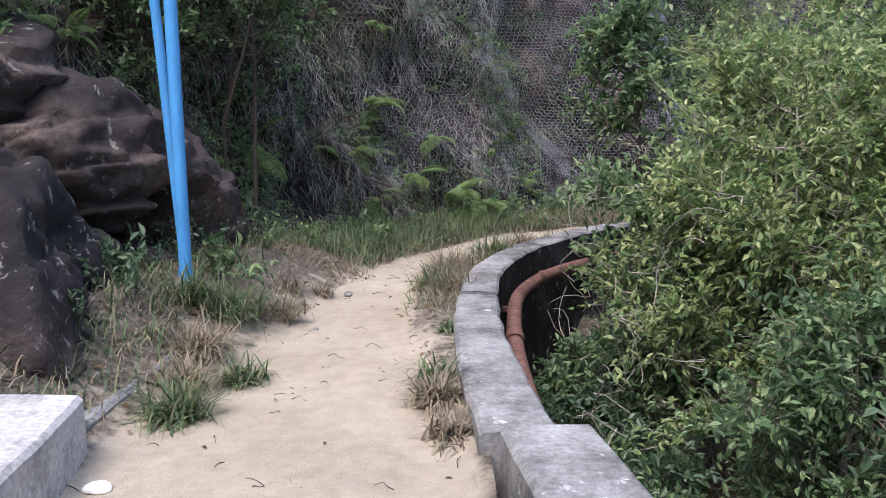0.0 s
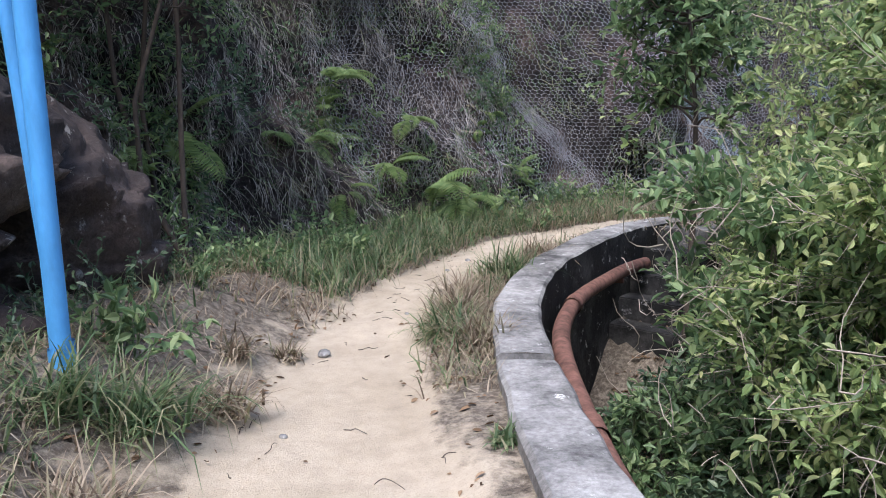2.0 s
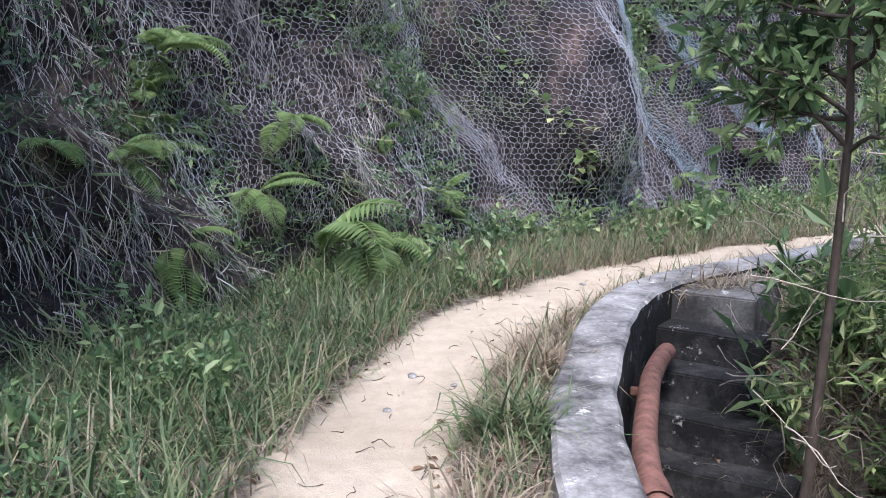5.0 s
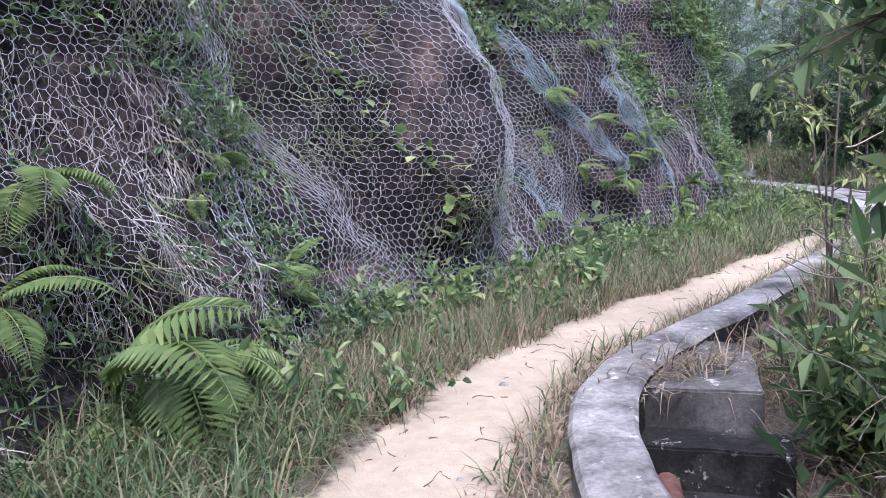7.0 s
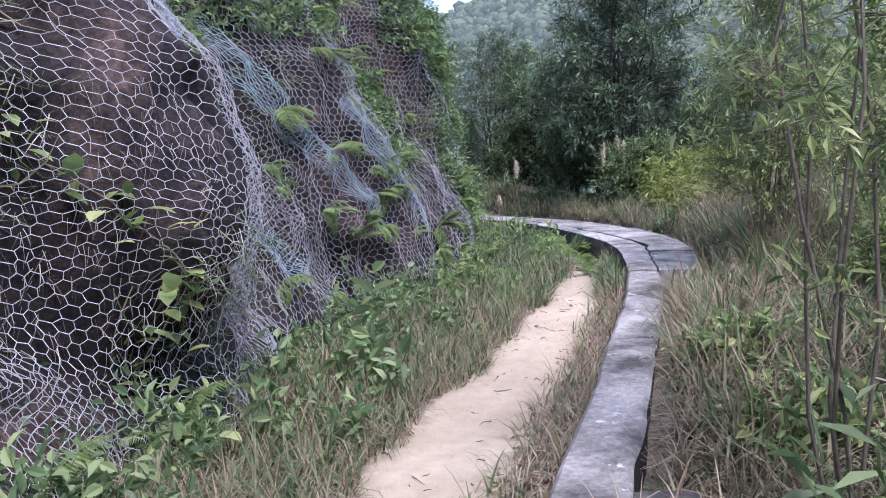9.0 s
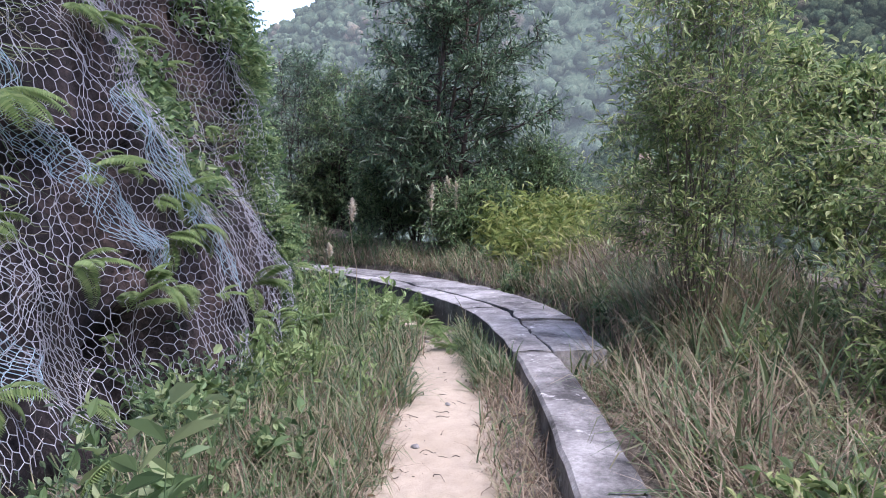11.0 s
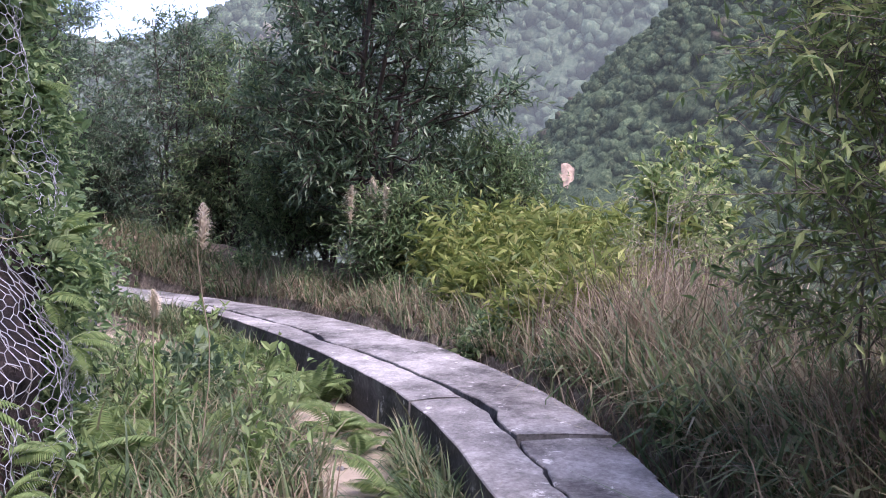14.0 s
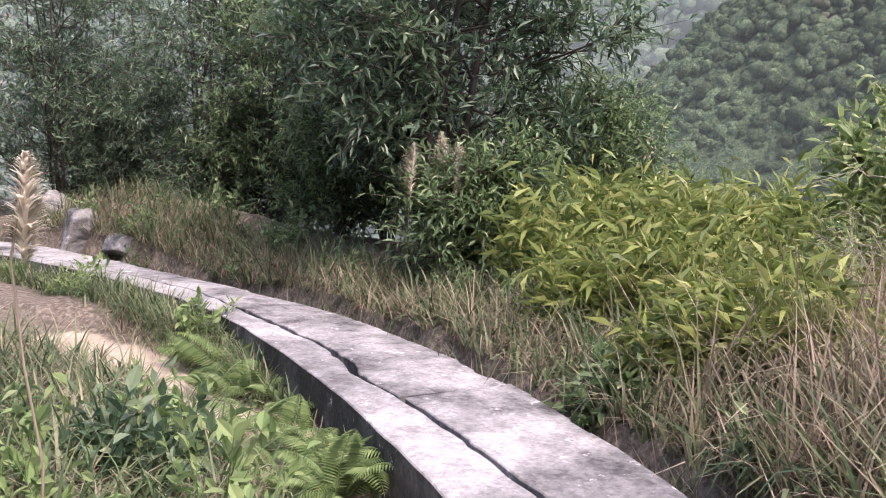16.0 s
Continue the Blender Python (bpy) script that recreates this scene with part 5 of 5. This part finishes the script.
# grasses beyond the wall and slab
n = 11000
p = clear(along_line(OUTER, 0, len(OUTER) - 5, -0.04, 1.2, n, 0.5), 0.0)
blades(on_ground(p), 0.42, GRASS, "outer_grass", "green and straw grass along the slab", width=0.007, lean=0.6)
p = clear(along_line(OUTER, 0, len(OUTER) - 5, -0.05, 1.0, n, 0.5), 0.0)
blades(on_ground(p), 0.38, GRASS_DRY, "outer_dry_grass", "dry grass along the slab", width=0.005, lean=0.7)
def cane(center, spread, n, h, leaf, label):
    q = clear(np.array(center) + np.clip(rng.normal(size=(n, 2)), -1.5, 1.5) * np.array(spread))
    d = unit(np.c_[rng.normal(size=(len(q), 2)) * 0.28, np.ones(len(q))])
    v, f, tl = leaf_twigs(on_ground(q), d, h * rng.uniform(0.8, 1.0), 15, leaf, leaf_shape(0.02, 0.45, 0.01), 0.15)
    tagged(obj("cane_grass", mesh_np("cane_grass", v, f, CANE)), label, "grass", kind="stuff")


cane((14.0, 14.75), (0.75, 0.45), 3800, 0.58, 0.14, "short yellow-green cane grass beyond the slab")
cane((15.9, 14.8), (1.4, 0.8), 4000, 0.85, 0.15, "taller yellow-green cane grass bank")
cane((12.7, 14.3), (0.5, 0.25), 1600, 0.42, 0.14, "low cane grass mixed with straw")
q = np.array([11.9, 13.6]) + rng.normal(size=(2600, 2)) * np.array([0.8, 0.45])
blades(on_ground(clear(q)), 0.72, GRASS_DRY, "tall_dry_grass", "tall pale dry grass beyond the slab", width=0.005, lean=0.45, curl=1.0)
q = np.array([10.4, 12.8]) + rng.normal(size=(2200, 2)) * np.array([0.8, 0.45])
blades(on_ground(clear(q)), 0.55, GRASS_DRY, "tall_dry_grass", "dry grass mixed with green beyond the slab", width=0.005, lean=0.7, curl=1.4)
q = np.array([11.0, 13.1]) + rng.normal(size=(3600, 2)) * np.array([1.2, 0.5])
blades(on_ground(clear(q)), 0.6, GRASS, "outer_grass", "arching green grass beyond the slab", width=0.010, lean=0.7, curl=1.8)
p = clear(along_line(WALL, K2 + 12, K3 + 10, 0.40, 2.0, 9000, 0.45), 0.0)
blades(on_ground(p), 0.34, GRASS_DRY, "outer_dry_grass", "matted straw-coloured grass beyond the wall", width=0.005, lean=1.0)
p = clear(along_line(WALL, K2 + 12, K3 + 10, 0.45, 2.4, 4200, 0.6), 0.0)
blades(on_ground(p), 0.5, GRASS, "outer_grass", "green grass beyond the wall", width=0.008, lean=0.8, curl=1.7)
p = clear(along_line(WALL, K2 + 14, K3 - 4, 0.42, 1.0, 1000, 0.5), 0.0)
blades(on_ground(p), 0.55, GRASS_DRY, "outer_dry_grass", "knee-high straw grass beyond the wall", width=0.004, lean=0.7, curl=1.3)
p = along_line(WALL, idx(WALL, 0.2, 2), K2, 1.5, 3.0, 3000, 0.4)
blades(on_ground(p), 0.55, GRASS_DRY, "channel_grass", "dry undergrowth on the channel floor", width=0.006, lean=1.0)


q = np.array([8.95, 12.55]) + rng.normal(size=(1500, 2)) * np.array([0.5, 0.3])
blades(on_ground(clear(q)), 0.7, GRASS_DRY, "tall_dry_grass", "tangled dry grass round the thicket stems", width=0.004, lean=0.35, curl=0.9)
q = np.array([9.2, 12.5]) + rng.normal(size=(1500, 2)) * np.array([0.8, 0.35])
blades(on_ground(clear(q)), 0.7, GRASS, "outer_grass", "long arching green blades by the thicket", width=0.011, lean=0.7, curl=1.9)
q = np.array([2.85, 11.2]) + rng.normal(size=(500, 2)) * np.array([0.3, 0.12])
blades(np.c_[q, np.full(500, 0.11)], 0.3, GRASS_DRY, "dry_strip_grass", "straw lying on the concrete steps", width=0.004, lean=2.5)


# ---- plumes ----
def plume(at, h, size, label):
    th = thing("grass_plume", label, "grass plume", at, "cream grass plumes")
    top = np.array([rng.normal() * 0.015, rng.normal() * 0.015, h])
    tv, tf = tubes([bent(np.zeros(3), top, 6, 0.02)], [(0.004, 0.0025)], 5)
    obj("stalk", mesh_np("stalk", tv, tf, GRASS_DRY, True), th)
    n = 420
    way = rng.uniform(0, 2 * np.pi)
    t = rng.uniform(0, 1, n)
    pos = top * (1 - (1 - t)[:, None] * size / h)
    d = unit(np.c_[rng.normal(size=(n, 2)) * 0.3 + 0.38 * np.array([math.cos(way), math.sin(way)]), np.full(n, 0.9)])
    sh = blade_shape(3, 1.0, 0, 1.2)
    ln = size * 0.33 * np.sin(np.clip(t * 0.85 + 0.12, 0, 1) * np.pi) + 0.01
    v, f = scatter(sh[0], sh[1], pos, frames(d), np.c_[np.full(n, 0.0045), ln, ln])
    obj("plume", mesh_np("plume", v, f, PLUME), th)
    return th


plume((9.12, 15.62, gz(9.12, 15.62)), 1.28, 0.22, "tall cream grass plume on a thin stalk")
plume((8.95, 15.75, gz(8.95, 15.75)), 0.85, 0.14, "short cream grass plume beside the path")
for x, y in ((14.1, 17.0), (14.25, 16.75), (14.0, 16.55)):
    plume((x, y, gz(x, y)), 1.25, 0.42, "loose pale grass plume under the large tree")

# bare twigs over the channel
tw = []
for q in along_line(WALL, idx(WALL, 0.4, 8.2), K2 + 8, 0.75, 1.9, 60):
    a = np.array([*q, rng.uniform(-0.3, 1.3)])
    e = a + np.array([rng.uniform(-0.1, 0.5), rng.uniform(-0.5, 0.1), rng.normal() * 0.2])
    tw.append(bent(a, e, 7, 0.07))
for q in along_line(WALL, idx(WALL, 0.1, 4.0), idx(WALL, 0.76, 9.15), 0.75, 1.5, 70):
    a = np.array([*q, rng.uniform(-0.6, 1.0)])
    tw.append(bent(a, a + np.array([rng.uniform(-0.35, 0.25), rng.uniform(-0.5, 0.2), rng.uniform(-0.1, 0.5)]), 7, 0.12))
v, f = tubes(tw, [(0.004, 0.0015)] * len(tw), 4)
tagged(new("dead_branch", mesh_np("dead_branch", v, f, TWIG, True)), "tangle of pale bare twigs over the channel", "branch", kind="stuff")
br = thing("dead_branch", "pale bare branch reaching over the path edge", "branch", (3.75, 10.75, 2.1))
a = np.array([0, 0, 0.0])
lines = [bent(a, np.array([-0.9, 0.15, 0.35]), 7, 0.06), bent(np.array([-0.45, 0.07, 0.18]), np.array([-0.75, 0.3, 0.05]), 5, 0.06), bent(np.array([-0.6, 0.1, 0.22]), np.array([-0.9, -0.15, 0.18]), 5, 0.06)]
v, f = tubes(lines, [(0.012, 0.004), (0.006, 0.002), (0.006, 0.002)], 6)
obj("limb", mesh_np("limb", v, f, TWIG, True), br)

# ---- fallen leaves ----
def fallen(p, n_label):
    z = ground_height(p) + 0.006
    m = len(p)
    d = np.c_[rng.normal(size=(m, 2)), rng.normal(size=m) * 0.15]
    v, f = scatter(*LEAF_BROAD, np.c_[p, z], frames(d, unit(np.c_[rng.normal(size=(m, 2)) * 0.3, np.ones(m)])), rng.uniform(0.025, 0.065, m))
    tagged(new("fallen_leaves", mesh_np("fallen_leaves", v, f, LITTER)), n_label, "leaf litter", kind="stuff")


fallen(clear(along_line(TROD, 30, len(TROD) - 10, -1.3, 0.7, 4200, 0.3), 0.03), "brown dead leaves along the path edges")
fallen(along_line(WALL, idx(WALL, 0.2, 2), K2, 0.5, 2.0, 7000), "brown dead leaves on the channel floor")
fallen(fallen_at, "brown dead leaves beside the steps")
fallen(along_line(TROD, 30, 120, -0.9, 0.75, 40), "few dry leaf scraps on the sandy path")
herbs(26, WALL, K3, len(WALL) - 15, -0.45, -0.02, 0.30, 0.08, FERN, "leafy weed against the cracked wall")
# ---- litter on the path ----
k = rng.integers(0, len(TROD) - 20, 260)
p = TROD[k] + rng.uniform(-1.1, 1.1, (260, 1)) * side(TROD)[k] * TROD_HALF[k][:, None]
g = ground_height(p) + 0.004
tw = []
for q, z in zip(p, g):
    a, L = rng.uniform(0, 6.28), rng.uniform(0.03, 0.13)
    tw.append(bent(np.array([*q, z]), np.array([q[0] + math.cos(a) * L, q[1] + math.sin(a) * L, z + 0.004]), 4, 0.08))
v, f = tubes(tw, [(0.0025, 0.0012)] * len(tw), 4)
tagged(new("twig_litter", mesh_np("twig_litter", v, f, BARK_DARK, True)), "thin dark twigs strewn over the sandy path", "twigs", kind="stuff")


def stone(at, r, material, label, flat=0.5):
    bm = bmesh.new()
    bmesh.ops.create_icosphere(bm, subdivisions=2, radius=r)
    sd = rng.uniform(0, 50)
    for v in bm.verts:
        v.co *= 1 + 0.35 * noise.noise(v.co / r * 0.9 + Vector((sd, 0, 0)))
        v.co.z *= flat
    me = bpy.data.meshes.new("stone")
    bm.to_mesh(me)
    bm.free()
    me.materials.append(material)
    ob = new("stone", me)
    ob.location = at
    return tagged(ob, label, "stone")


stone((-1.34, 3.12, 0.015), 0.055, WHITE, "white broken stone chip on the path", 0.4)
stone((-0.80, 7.0, 0.02), 0.04, CONCRETE, "small grey stone on the path", 0.6)
for k in range(14):
    i = int(rng.integers(30, 260))
    q = TROD[min(i, len(TROD) - 1)] + side(TROD)[min(i, len(TROD) - 1)] * rng.uniform(-0.9, 0.9) * TROD_HALF[min(i, len(TROD) - 1)]
    stone((*q, gz(*q) + 0.004), rng.uniform(0.012, 0.028), CONCRETE, "pebble lying on the sandy path", 0.6)
